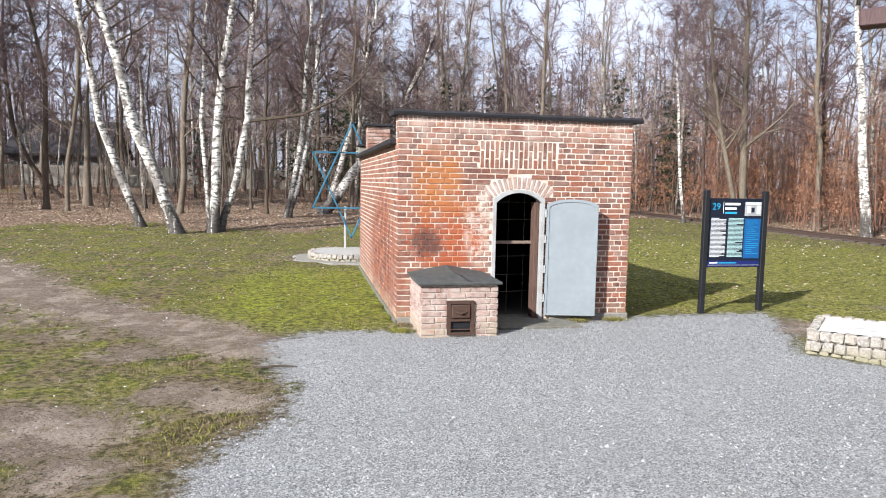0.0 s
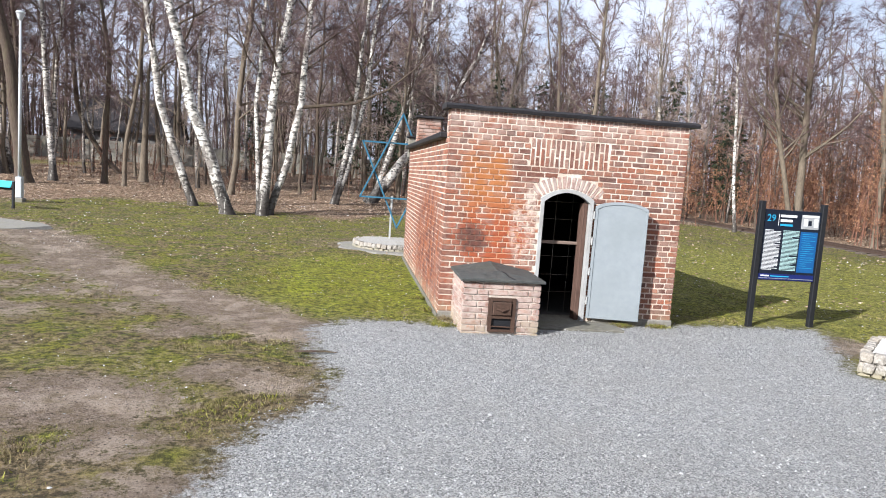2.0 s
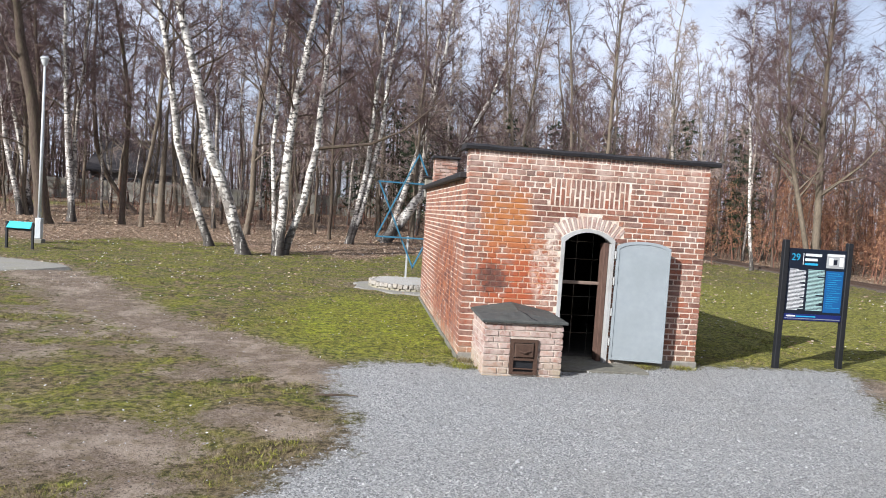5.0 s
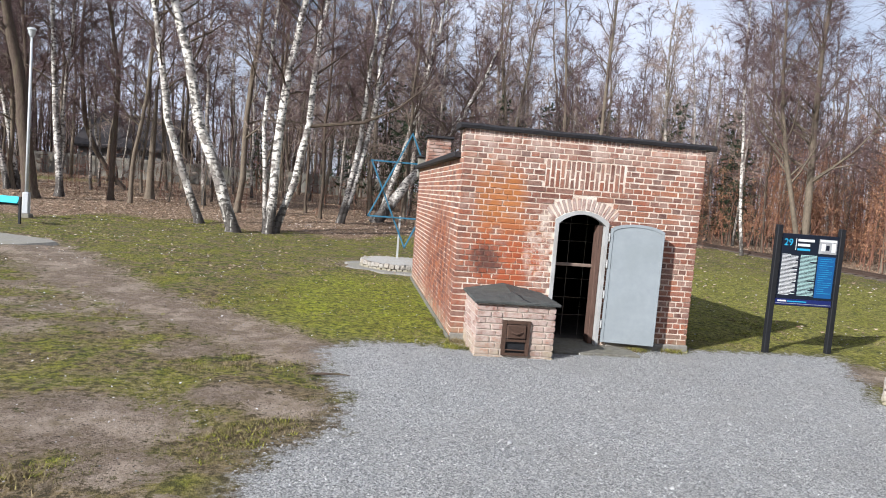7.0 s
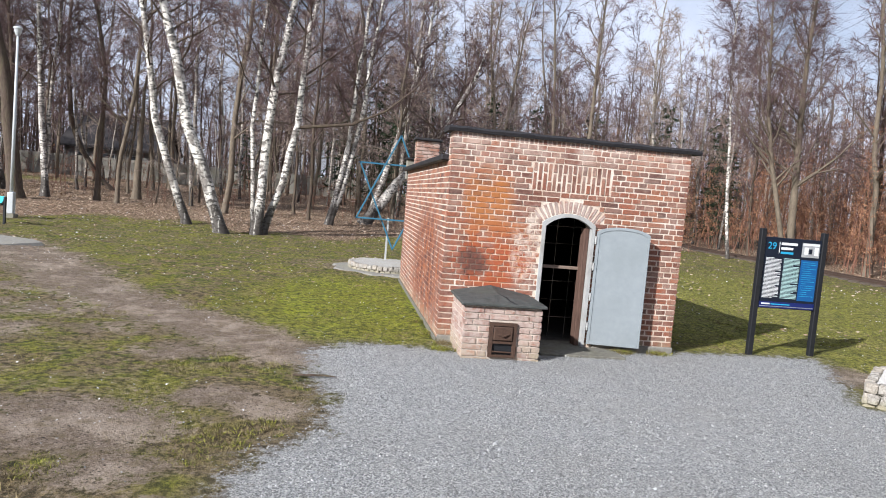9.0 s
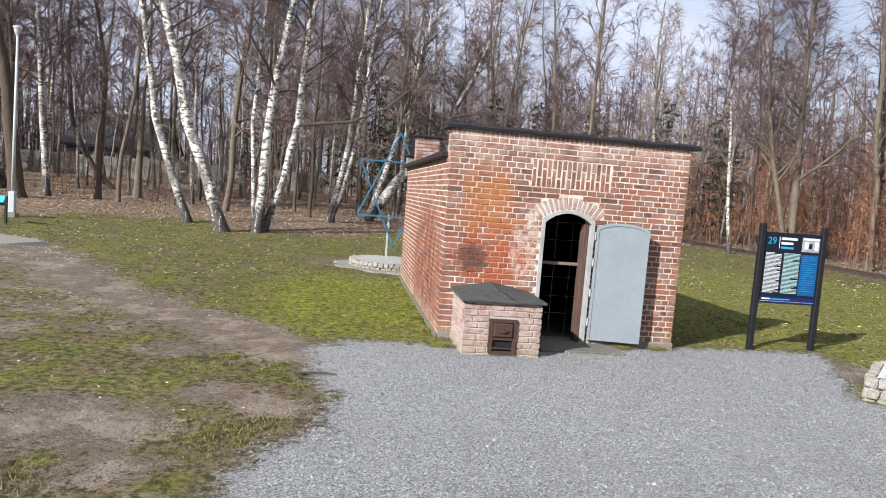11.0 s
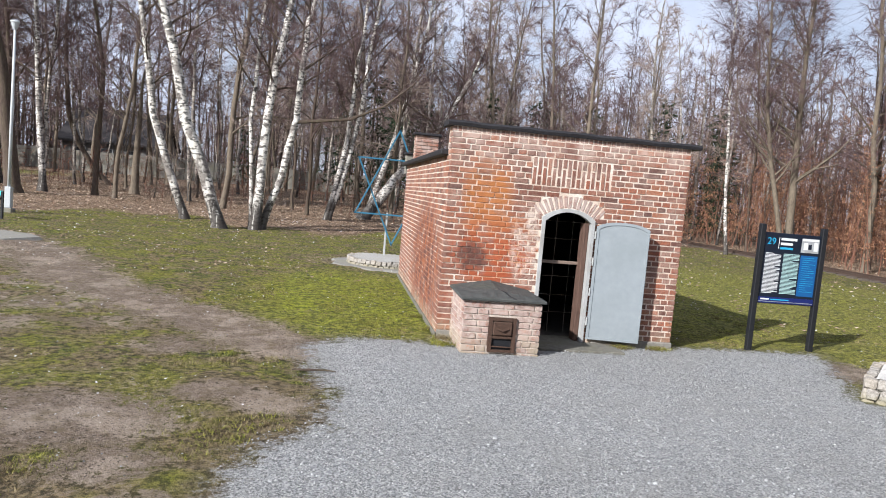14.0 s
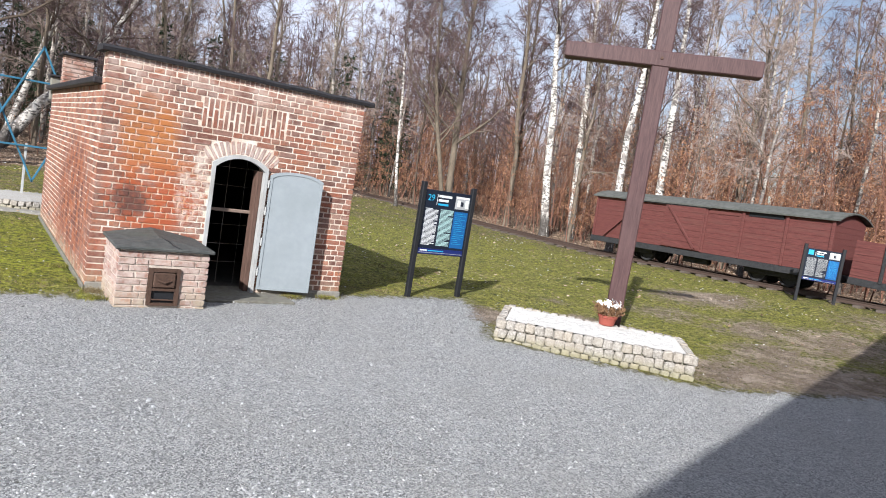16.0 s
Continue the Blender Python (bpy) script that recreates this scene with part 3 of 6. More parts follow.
class Bricks:
    """Lays bricks in a wall's own axes: the first named ones as objects, the rest joined."""
    def __init__(self, parent, m, material, rng, depth=0.05):
        self.parent, self.m, self.mat, self.rng, self.depth = parent, m, material, rng, depth
        self.geo, self.shapes = Geo(), {}

    def lay(self, x, z, w, h, single=False, turn=0.0, proud=0.0):
        rng = self.rng
        if single:
            key = (round(w, 2), round(h, 3), rng.randrange(3))
            if key not in self.shapes:
                me = bpy.data.meshes.new("brick")
                me.from_pydata(brick_verts(key[0], h, self.depth, rng), [], brick_faces())
                me.materials.append(self.mat)
                self.shapes[key] = me
            ob = new("brick", self.shapes[key])
            ob.parent = self.parent
            ob.matrix_basis = self.m @ pose(x, -proud + rng.uniform(-0.002, 0.002), z, 0, turn, 0)
            return
        vs = brick_verts(w, h, self.depth, rng)
        mm = self.m @ pose(x, -proud + rng.uniform(-0.002, 0.002), z, 0, turn, 0)
        self.geo.add([mm @ Vector(v) for v in vs], brick_faces())

    def finish(self, name="brickwork"):
        if self.geo.k:
            return part(name, self.geo.mesh(name, self.mat), self.mat, self.parent, kind="stuff")


COURSE, JOINT = 0.0775, 0.0118


def course_lengths(total, row, rng, mostly_headers=True):
    """Brick lengths along one course, headers and stretchers mixed as in the old wall."""
    out, x = [], 0.0
    if row % 2:
        out.append(0.185)
        x = 0.2
    while total - x > 0.30:
        w = 0.25 if rng.random() < (0.28 if mostly_headers else 0.7) else 0.12
        out.append(w)
        x += w + JOINT
    if total - x > 0.19:
        w = (total - x - JOINT) / 2
        out += [w, w]
    elif total - x > 0.04:
        out.append(total - x)
    return out


# ---- the brick hut ----
W, L, H = 3.44, 6.34, 2.87
D0, D1, DSPRING, DCROWN = 1.35, 2.11, 1.74, 1.88     # the doorway
HUT_BASE = (0, 0, 0)


AR = ((D1 - D0) ** 2 / 4 + (DCROWN - DSPRING) ** 2) / (2 * (DCROWN - DSPRING))     # the arch's radius
AX, AZ = (D0 + D1) / 2, DCROWN - AR                                              # and its middle


def arch_z(x):
    return AZ + math.sqrt(max(0.0, AR * AR - (x - AX) ** 2))


def kept(a, b, cuts):
    """What is left of the stretch a to b of a course outside the cuts."""
    out = [(a, b)]
    for c, d in cuts:
        out = [q for p in out for q in ((p[0], min(p[1], c)), (max(p[0], d), p[1])) if q[1] - q[0] > 0.03]
    return out


def build_hut():
    rng = random.Random(11)
    hut = empty("brick_hut", HUT_BASE, "low red brick hut with stained front wall and black flat roof", "hut")
    # front wall with an arched doorway through it, its bricks set proud of the mortar
    arch = [(D0 + (D1 - D0) * i / 12, arch_z(D0 + (D1 - D0) * i / 12)) for i in range(13)]
    front = part("front_wall", prism(bmesh.new(), [(0.01, 0), (0.01, H), (W - 0.01, H), (W - 0.01, 0), (D1, 0)] + arch[::-1] + [(D0, 0)], 0.366, "y", 0.006),
                 MORTAR, hut, "red brick front wall with pale lime joints and rust stain")
    lay = Bricks(front, Matrix(), BRICK, rng)
    rows = 36
    for r in range(rows):
        z = r * COURSE + 0.085
        top = z + COURSE - JOINT
        x = 0.0
        if r == rows - 1:
            lens = [0.0542] * 52
        else:
            lens = course_lengths(W, r, rng)
        cuts = []
        if z < DSPRING + 0.03:
            cuts.append((D0 - 0.006, D1 + 0.006))
        elif z < 2.07:
            half = 0.17 if z > 2.0 else min(0.50, math.sqrt(max(0.01, (AR + 0.20) ** 2 - (z + 0.01 - AZ) ** 2)))
            cuts.append((AX - half, AX + half))
        elif 2.15 < z < 2.56:
            cuts.append((1.14, 2.295))
        for w in lens:
            for a, b in kept(x, x + w, cuts):
                lay.lay(a, z, b - a, COURSE - JOINT, b < D0 and 0.55 < z < 2.75)
            x += w + JOINT
    # the arch of bricks on edge
    n = 15
    ring = Bricks(front, Matrix(), BRICK_PALE, rng)
    for i in range(n):
        a = (-1 + 2 * (i + 0.5) / n) * 43
        c, q = math.cos(radians(a)), math.sin(radians(a))
        r0 = AR + 0.012
        ring.lay(AX + r0 * q - 0.024 * c, AZ + r0 * c + 0.024 * q, 0.048, 0.165 + 0.0008 * abs(a), True, a)
    # the panel of upright bricks above it
    x = 1.155
    k = 0
    while x < 2.27:
        cut = (0.125, 0.245) if k % 2 else (0.245, 0.125)
        lay.lay(x, 2.178, 0.052, cut[0] - 0.007, True)
        lay.lay(x, 2.178 + cut[0] + 0.010, 0.052, cut[1] - 0.007, True)
        x += 0.0705
        k += 1
    lay.finish()
    # left wall
    left = part("side_wall", block(0.006, 0.37, 0.05, L - 0.01, 0, 2.47), MORTAR, hut, "long brick side wall with flaking rust-brown patches")
    lay = Bricks(left, Matrix.Translation((0, L, 0)) @ Matrix.Rotation(radians(-90), 4, "Z"), BRICK, rng)
    for r in range(32):
        x = 0.0
        for w in course_lengths(L - 0.002, r, rng):
            lay.lay(x, r * COURSE + 0.0075, w, COURSE - JOINT)
            x += w + JOINT
    lay.finish()
    # the parapet's left return, above the eave
    ret = part("parapet_end", block(0.012, 0.37, 0.06, 0.27, 2.47, H), MORTAR, hut)
    lay = Bricks(ret, Matrix.Translation((0, 0.27, 0)) @ Matrix.Rotation(radians(-90), 4, "Z"), BRICK, rng)
    for r in range(31, 36):
        for x, w in ((0.0, 0.12), (0.135, 0.12)):
            lay.lay(x, r * COURSE + 0.085, w, COURSE - JOINT)
    lay.finish()
    right = part("side_wall", block(W - 0.37, W - 0.004, 0.05, L, 0, 2.47), MORTAR, hut)
    lay = Bricks(right, Matrix.Translation((W, 0, 0)) @ Matrix.Rotation(radians(90), 4, "Z"), BRICK, rng)
    for r in range(32):
        x = 0.0
        for w in course_lengths(L - 0.002, r, rng):
            lay.lay(x, r * COURSE + 0.0075, w, COURSE - JOINT)
            x += w + JOINT
    lay.finish()
    back = part("back_wall", block(0.37, W - 0.37, L - 0.37, L - 0.004, 0, 2.47), MORTAR, hut)
    # foundations
    part("foundation", block(-0.03, 0.006, -0.03, L, -0.1, 0.045, bevel=0.012), FOOTING, hut, "grey concrete foundation strip")
    part("foundation", block(D1 + 0.12, W + 0.02, -0.03, 0.006, -0.1, 0.085, bevel=0.015), CONCRETE, hut, "mossy concrete footing")
    part("foundation", block(0.0, D0 - 0.06, -0.02, 0.006, -0.1, 0.08, bevel=0.012), CONCRETE, hut)
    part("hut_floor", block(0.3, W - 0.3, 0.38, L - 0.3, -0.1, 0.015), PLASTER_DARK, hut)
    # the doorstep's darker concrete carries the shade at the threshold in its colour
    part("doorstep", block(D0 - 0.02, D1 + 0.42, -0.55, 0.37, -0.1, 0.02, bevel=0.01), FOOTING, hut, "worn grey concrete doorstep")
    # roof
    bm = bmesh.new()
    box(bm, -0.10, W + 0.10, 0.28, L + 0.12, 2.475, 2.56, bevel=0.015)
    part("roof", bm, TAR, hut, "flat black tar-paper roof")
    bm = bmesh.new()
    cols = 26
    ring = []
    for i in range(cols + 1):
        x = -0.075 + (W + 0.20) * i / cols
        dz = 0.004 * math.sin(i * 1.1) + 0.003 * math.sin(i * 4.1)
        ring.append([bm.verts.new((x, y, z)) for y, z in ((-0.045, H - 0.005 + dz * 0.6), (-0.055, H + 0.035 + dz), (-0.03, H + 0.065 + dz), (0.42, H + 0.08 + dz), (0.45, H + 0.0))])
    for a, b in zip(ring, ring[1:]):
        for j in range(5):
            bm.faces.new((a[j], a[(j + 1) % 5], b[(j + 1) % 5], b[j]))
    bm.faces.new(ring[0])
    bm.faces.new(ring[-1][::-1])
    part("parapet_cap", bm, TAR, hut, "sagging black roofing-felt parapet cap")
    # chimney at the back
    ch = part("chimney", block(0.13, 0.61, 6.02, 6.40, 2.5, 3.16), MORTAR, hut, "square brick chimney with a black cap")
    for m, wid in ((Matrix.Translation((0.12, 6.0, 0)), 0.50), (Matrix.Translation((0.12, 6.41, 0)) @ Matrix.Rotation(radians(-90), 4, "Z"), 0.41), (Matrix.Translation((0.62, 6.0, 0)) @ Matrix.Rotation(radians(90), 4, "Z"), 0.41)):
        lay = Bricks(ch, m, BRICK, rng)
        for r in range(8):
            x = 0.0
            for w in ([0.25, 0.225] if r % 2 else [0.12, 0.22, 0.115]) if wid > 0.45 else ([0.25, 0.14] if r % 2 else [0.12, 0.27]):
                lay.lay(x, 2.56 + r * COURSE, w, COURSE - JOINT)
                x += w + JOINT
        lay.finish()
    part("chimney_cap", block(0.06, 0.68, 5.94, 6.48, 3.165, 3.22, bevel=0.012), TAR, ch, "black felted cap")
    sm_ch = part("flue_stub", block(-0.02, 0.17, 6.5, 6.8, 2.3, 2.74, bevel=0.01), CONCRETE, hut, "small pale flue stub behind the eave")
    part("flue_cap", block(-0.06, 0.21, 6.45, 6.85, 2.744, 2.79, bevel=0.01), TAR, sm_ch)
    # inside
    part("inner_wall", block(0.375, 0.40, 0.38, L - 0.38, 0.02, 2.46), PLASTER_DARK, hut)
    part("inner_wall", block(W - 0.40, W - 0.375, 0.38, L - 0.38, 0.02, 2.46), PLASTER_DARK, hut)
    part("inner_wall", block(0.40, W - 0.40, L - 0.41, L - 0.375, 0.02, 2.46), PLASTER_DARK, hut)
    # steel frame round the doorway
    t = 0.045
    outer = [(D0 - 0.002 + (D1 - D0 + 0.004) * i / 12, arch_z(D0 + (D1 - D0) * i / 12) + 0.004) for i in range(13)]
    inner = [(D0 + t + (D1 - D0 - 2 * t) * i / 12, arch_z(D0 + (D1 - D0) * i / 12) - t) for i in range(13)]
    bm = prism(bmesh.new(), [(D0 - 0.002, 0.02)] + outer + [(D1 + 0.002, 0.02), (D1 - t, 0.02)] + inner[::-1] + [(D0 + t, 0.02)], 0.10, "y", -0.03)
    part("door_frame", bm, PAINT_WORN, hut, "worn grey steel door frame with an arched head")
    part("inner_jamb", block(D1 - 0.115, D1 - 0.048, 0.06, 0.24, 0.02, 1.70, bevel=0.006), WOOD_OLD, hut, "old brown timber jamb")
    part("crossbar", block(D0 + 0.02, D1 - 0.10, 0.20, 0.24, 1.09, 1.135, bevel=0.006), WOOD_BAR, hut, "worn wooden bar across the doorway")
    gr = part("grille", tube(bmesh.new(), [(1.77, 0.62, 0.02), (1.77, 0.62, 1.9)], 0.004, 6), IRON_RUSTY_BAR, hut, "thin steel grille inside the dark doorway")
    for x in (1.52, 2.02):
        part("upright", tube(bmesh.new(), [(x, 0.62, 0.02), (x, 0.62, 1.9)], 0.003, 6), IRON_RUSTY_BAR, gr)
    for z in (0.32, 0.58, 0.86, 1.42, 1.68):
        part("rod", tube(bmesh.new(), [(1.25, 0.628, z), (2.25, 0.628, z + 0.01)], 0.0035, 6), IRON_RUSTY_BAR, gr)
    # the open steel leaf, folded back towards the wall
    lw = 0.74
    prof = [(0.0, 0.0)] + [(lw * i / 12, 1.60 + 0.13 * math.sqrt(max(0.0, 1 - 0.85 * (2 * i / 12 - 1) ** 2)) - 0.05) for i in range(13)] + [(lw, 0.0)]
    m = Matrix.Translation((D1 + 0.03, -0.035, 0.075)) @ Matrix.Rotation(radians(-11), 4, "Z")
    leaf = part("door_leaf", prism(bmesh.new(), prof, 0.028, "y", -0.014), PAINT, hut, "open grey-painted steel door leaf with an arched top")
    leaf.matrix_basis = m
    rim = [(x * 0.985 + 0.0057, z * 0.992 + 0.006) for x, z in prof]
    inn = [(0.035 + x * (lw - 0.07) / lw, 0.035 + z * 0.957) for x, z in prof]
    bm = bmesh.new()
    a = [bm.verts.new((x, -0.015, z)) for x, z in rim]
    b = [bm.verts.new((x, -0.024, z)) for x, z in rim]
    c = [bm.verts.new((x, -0.024, z)) for x, z in inn]
    d = [bm.verts.new((x, -0.015, z)) for x, z in inn]
    for p, q in ((a, b), (b, c), (c, d)):
        for i in range(len(p)):
            j = (i + 1) % len(p)
            bm.faces.new((p[i], p[j], q[j], q[i]))
    part("edge_strip", bm, PAINT, leaf)
    for z in (0.2, 0.62, 1.05, 1.42):
        part("hinge", tube(bmesh.new(), [(-0.012, -0.018, z), (-0.012, -0.018, z + 0.11)], 0.013, 8), PAINT_WORN, leaf)
    part("latch", block(lw - 0.005, lw + 0.035, -0.012, 0.012, 0.83, 0.86, bevel=0.004), RUST, leaf, "small rusty latch tongue")
    return hut


build_hut()


def build_firebox():
    rng = random.Random(5)
    x0, x1, y0, h = 0.19, 1.20, -0.90, 0.655
    fb = empty("brick_firebox", (x0, y0, 0), "low brick firebox with iron door and felt lid against the hut", "firebox")
    wx, dy = x1 - x0, -y0
    core = part("masonry", block(0.012, wx - 0.012, 0.012, dy + 0.005, -0.05, h), LIME_DULL, fb, "lime-smeared red brickwork")
    walls = ((Matrix(), wx), (Matrix.Translation((0, dy, 0)) @ Matrix.Rotation(radians(-90), 4, "Z"), dy), (Matrix.Translation((wx, 0, 0)) @ Matrix.Rotation(radians(90), 4, "Z"), dy))
    for k, (m, wid) in enumerate(walls):
        lay = Bricks(core, m, BRICK_PALE, rng)
        for r in range(9):
            x = 0.0
            for w in course_lengths(wid - 0.002, r, rng, False):
                a, b = x, x + w
                z = -0.06 + r * COURSE * 1.02
                if k == 0 and z < 0.44 and b > 0.34 and a < 0.69:
                    for c, d in ((a, min(b, 0.335)), (max(a, 0.695), b)):
                        if d - c > 0.03:
                            lay.lay(c, z, d - c, COURSE - JOINT, True)
                else:
                    lay.lay(a, z, w, COURSE - JOINT, True)
                x = b + JOINT
    # the felt lid rises to a peak at the hut's wall
    bm = bmesh.new()
    pts = [(-0.045, -0.045, h + 0.005), (wx + 0.045, -0.045, h + 0.01), (wx + 0.045, dy - 0.004, h + 0.02), (0.5, dy - 0.004, h + 0.125), (-0.045, dy - 0.004, h + 0.025), (0.5, 0.36, h + 0.075)]
    lo = [bm.verts.new(p) for p in pts[:5]]
    hi = [bm.verts.new((p[0], p[1], p[2] + 0.035)) for p in pts[:5]]
    mid = bm.verts.new((pts[5][0], pts[5][1], pts[5][2] + 0.03))
    for i in range(5):
        j = (i + 1) % 5
        bm.faces.new((lo[i], lo[j], hi[j], hi[i]))
        bm.faces.new((hi[i], hi[j], mid))
    bm.faces.new(lo[::-1])
    bmesh.ops.bevel(bm, geom=list(bm.edges), offset=0.006, segments=1, affect="EDGES")
    part("lid", bm, LID, fb, "weathered grey roofing-felt lid folded over the edges")
    part("lid_crack", tube(bmesh.new(), [(0.52, 0.40, h + 0.105), (0.58, 0.22, h + 0.092), (0.60, 0.08, h + 0.065), (0.66, -0.03, h + 0.05)], [0.004, 0.008, 0.007, 0.004], 5), TAR, fb)
    bm = bmesh.new()
    box(bm, 0.34, 0.385, -0.025, 0.03, 0.02, 0.46)
    box(bm, 0.645, 0.69, -0.025, 0.03, 0.02, 0.46)
    box(bm, 0.387, 0.643, -0.025, 0.03, 0.42, 0.46)
    box(bm, 0.387, 0.643, -0.025, 0.03, 0.195, 0.225)
    box(bm, 0.387, 0.643, -0.025, 0.03, 0.02, 0.05)
    fr = part("iron_frame", bm, RUST, fb, "rusty cast-iron furnace frame")
    d = part("fire_door", block(0.392, 0.638, -0.045, -0.01, 0.235, 0.41, bevel=0.012), RUST, fr, "closed rusty fire door")
    # flat black plate standing in for the shaded hole of the ash pit
    part("ash_pit", block(0.388, 0.642, 0.005, 0.02, 0.052, 0.193), BLACK_STEEL, fr)
    part("fire_knob", tube(bmesh.new(), [(0.44, -0.044, 0.32), (0.515, -0.066, 0.30), (0.59, -0.044, 0.32)], 0.011, 6), RUST, fr)
    part("grate_bar", tube(bmesh.new(), [(0.385, -0.015, 0.09), (0.645, -0.015, 0.085)], 0.009, 6), RUST, fr)
    return fb


build_firebox()


# ---- the woods ----
def unit(v):
    return v / (np.linalg.norm(v) + 1e-9)


def branch(rs, p, d, length, bend, n):
    """Points of a branch that starts at p along d, wanders a little and bends up or down."""
    pts = [np.array(p, float)]
    d = unit(np.array(d, float))
    for _ in range(n):
        d = unit(d + rs.normal(0, 0.16, 3) + np.array((0, 0, bend)))
        pts.append(pts[-1] + d * length / n)
    return pts


def tree_meshes(seed, stems, r0, clear, limbs, twigs, subs, bark, twig_mat, reach=2.6, bend=0.10, sides=8, top=15.0, fine=1.0, limb_bark=None):
    """Trunk, limbs and twigs of a bare tree. stems: lists of points from the foot up; each goes on to the height top."""
    rs = np.random.RandomState(seed)
    trunk, limb, twig = Geo(), Geo(), Geo()
    for stem, r0 in zip(stems, r0 if isinstance(r0, tuple) else (r0,) * len(stems)):
        pts = [np.array(p, float) for p in stem]
        d = unit(pts[-1] - pts[-2])
        while pts[-1][2] < top:
            d = unit(d + rs.normal(0, 0.05, 3) + np.array((0, 0, 0.10)))
            pts.append(pts[-1] + d * 1.6)
        # smooth the stem
        dense = []
        for a, b in zip(pts, pts[1:]):
            for u in (0, 0.5):
                dense.append(a * (1 - u) + b * u + rs.normal(0, 0.025, 3) * (1 if dense else 0))
        dense.append(pts[-1])
        dense.insert(1, dense[0] * 0.78 + dense[1] * 0.22)
        zs = np.array([p[2] for p in dense])
        span = max(zs[-1] - zs[0], 0.1)
        rad = r0 * (1 - 0.93 * np.clip((zs - zs[0]) / span, 0, 1) ** 1.35)
        rad[0] *= 1.6
        rad[1] *= 1.12
        dense[0] = dense[0] - np.array((0, 0, 0.12))
        trunk.tube(dense, rad, sides)
        for i in range(limbs):
            u = clear + (0.97 - clear) * (i + rs.rand()) / limbs
            z = zs[0] + u * span
            k = min(len(dense) - 2, max(0, int(np.searchsorted(zs, z)) - 1))
            w = (z - zs[k]) / max(zs[k + 1] - zs[k], 1e-6)
            p = dense[k] * (1 - w) + dense[k + 1] * w
            az = rs.rand() * math.tau
            slope = rs.uniform(0.25, 1.1) + 0.9 * u
            le = reach * (1.15 - 0.75 * u) * rs.uniform(0.55, 1.25)
            bp = branch(rs, p, (math.cos(az), math.sin(az), slope), le, bend, 4)
            br = max(0.008, min(0.5 * r0 * (1.05 - u), 0.02 * le + 0.004))
            limb.tube(bp, np.linspace(br, br * 0.28, len(bp)), 4)
            for j in range(twigs):
                q = rs.uniform(0.2, 1.0) * (len(bp) - 1)
                m = min(int(q), len(bp) - 2)
                tp = bp[m] + (bp[m + 1] - bp[m]) * (q - m)
                td = unit(bp[m + 1] - bp[m]) + rs.normal(0, 0.62, 3)
                tl = le * rs.uniform(0.22, 0.5)
                tw = branch(rs, tp, td, tl, bend * 0.2 - 0.05, 2)
                tr = (0.0075 + 0.003 * rs.rand()) * fine
                twig.tube(tw, (tr, tr * 0.75, tr * 0.4), 3)
                if subs:
                    along = np.where(rs.rand(subs) < 0.5, 0.5, rs.rand(subs))[:, None]
                    s = tw[0] + (tw[2] - tw[0]) * along
                    e = s + norms(unit(tw[2] - tw[0]) + rs.normal(0, 0.42, (subs, 3)) - np.array((0, 0, 0.3))) * tl * rs.uniform(0.6, 1.5, (subs, 1))
                    twig.triangles(slivers(rs, s, e, tr * 0.6))
    k, nl = limb.k, len(limb.f)
    limb.v += twig.v
    limb.f += [tuple(i + k for i in f) for f in twig.f]
    crown = limb.mesh("crown", limb_bark or bark)
    crown.materials.append(twig_mat)
    idx = np.zeros(len(limb.f), np.int32)
    idx[nl:] = 1
    crown.polygons.foreach_set("material_index", idx)
    return trunk.mesh("trunk", bark, True), crown


def plant(meshes, name, at, label, category, group="", rz=0.0, lean=(0, 0), scale=1.0):
    ob = new(name)
    ob.empty_display_size = 0.3
    ob.matrix_basis = pose(*at, lean[0], lean[1], rz) @ Matrix.Scale(scale, 4)
    part("trunk", meshes[0], None, ob)
    part("crown", meshes[1], None, ob, kind="stuff")
    return tagged(ob, label, category, group)


def own_tree(name, seed, stems, r0, label, category, **kw):
    """A tree with a shape of its own: its stems are given in the world, its foot is the first one's."""
    x, y, z = stems[0][0]
    local = [[(a - x, b - y, c - z) for a, b, c in s] for s in stems]
    return plant(tree_meshes(seed, local, r0, **kw), name, (x, y, ground_z(x, y)), label, category)


BIRCHES = dict(clear=0.30, limbs=28, twigs=12, subs=15, bark=BIRCH, twig_mat=TWIG, limb_bark=BARK, reach=2.8, bend=0.06)
own_tree("birch_tree", 1, [[(-5.53, 15.77, 0.02), (-6.19, 15.66, 1.97), (-6.82, 15.56, 3.66), (-7.27, 15.48, 5.89), (-7.73, 15.4, 7.32)]], 0.215, "leaning bare birch with thick white peeling bark", "birch tree", **BIRCHES)
own_tree("birch_tree", 2, [[(-7.17, 18.02, 0.11), (-7.87, 17.87, 2.08), (-8.43, 17.75, 3.92), (-8.75, 17.68, 5.94), (-9.04, 17.62, 7.72)]], 0.155, "slender leaning birch with dark-footed white trunk", "birch tree", **BIRCHES)
clump = own_tree("birch_tree", 3, [[(-4.38, 16.2, 0.04), (-4.27, 16.21, 2.94), (-4.0, 16.24, 5.97), (-3.67, 16.29, 7.97)],
                           [(-4.2, 16.36, 0.04), (-3.59, 16.43, 1.99), (-3.29, 16.46, 4.06), (-3.08, 16.49, 6.9), (-2.93, 16.5, 8.11)],
                           [(-4.55, 16.5, 0.07), (-4.8, 16.7, 3.97), (-4.75, 16.8, 6.04), (-4.6, 16.9, 8.08)]], (0.185, 0.145, 0.085), "clump of three birch stems growing from one dark foot", "birch tree", **BIRCHES)
bough = Geo()
b_rs = np.random.RandomState(33)
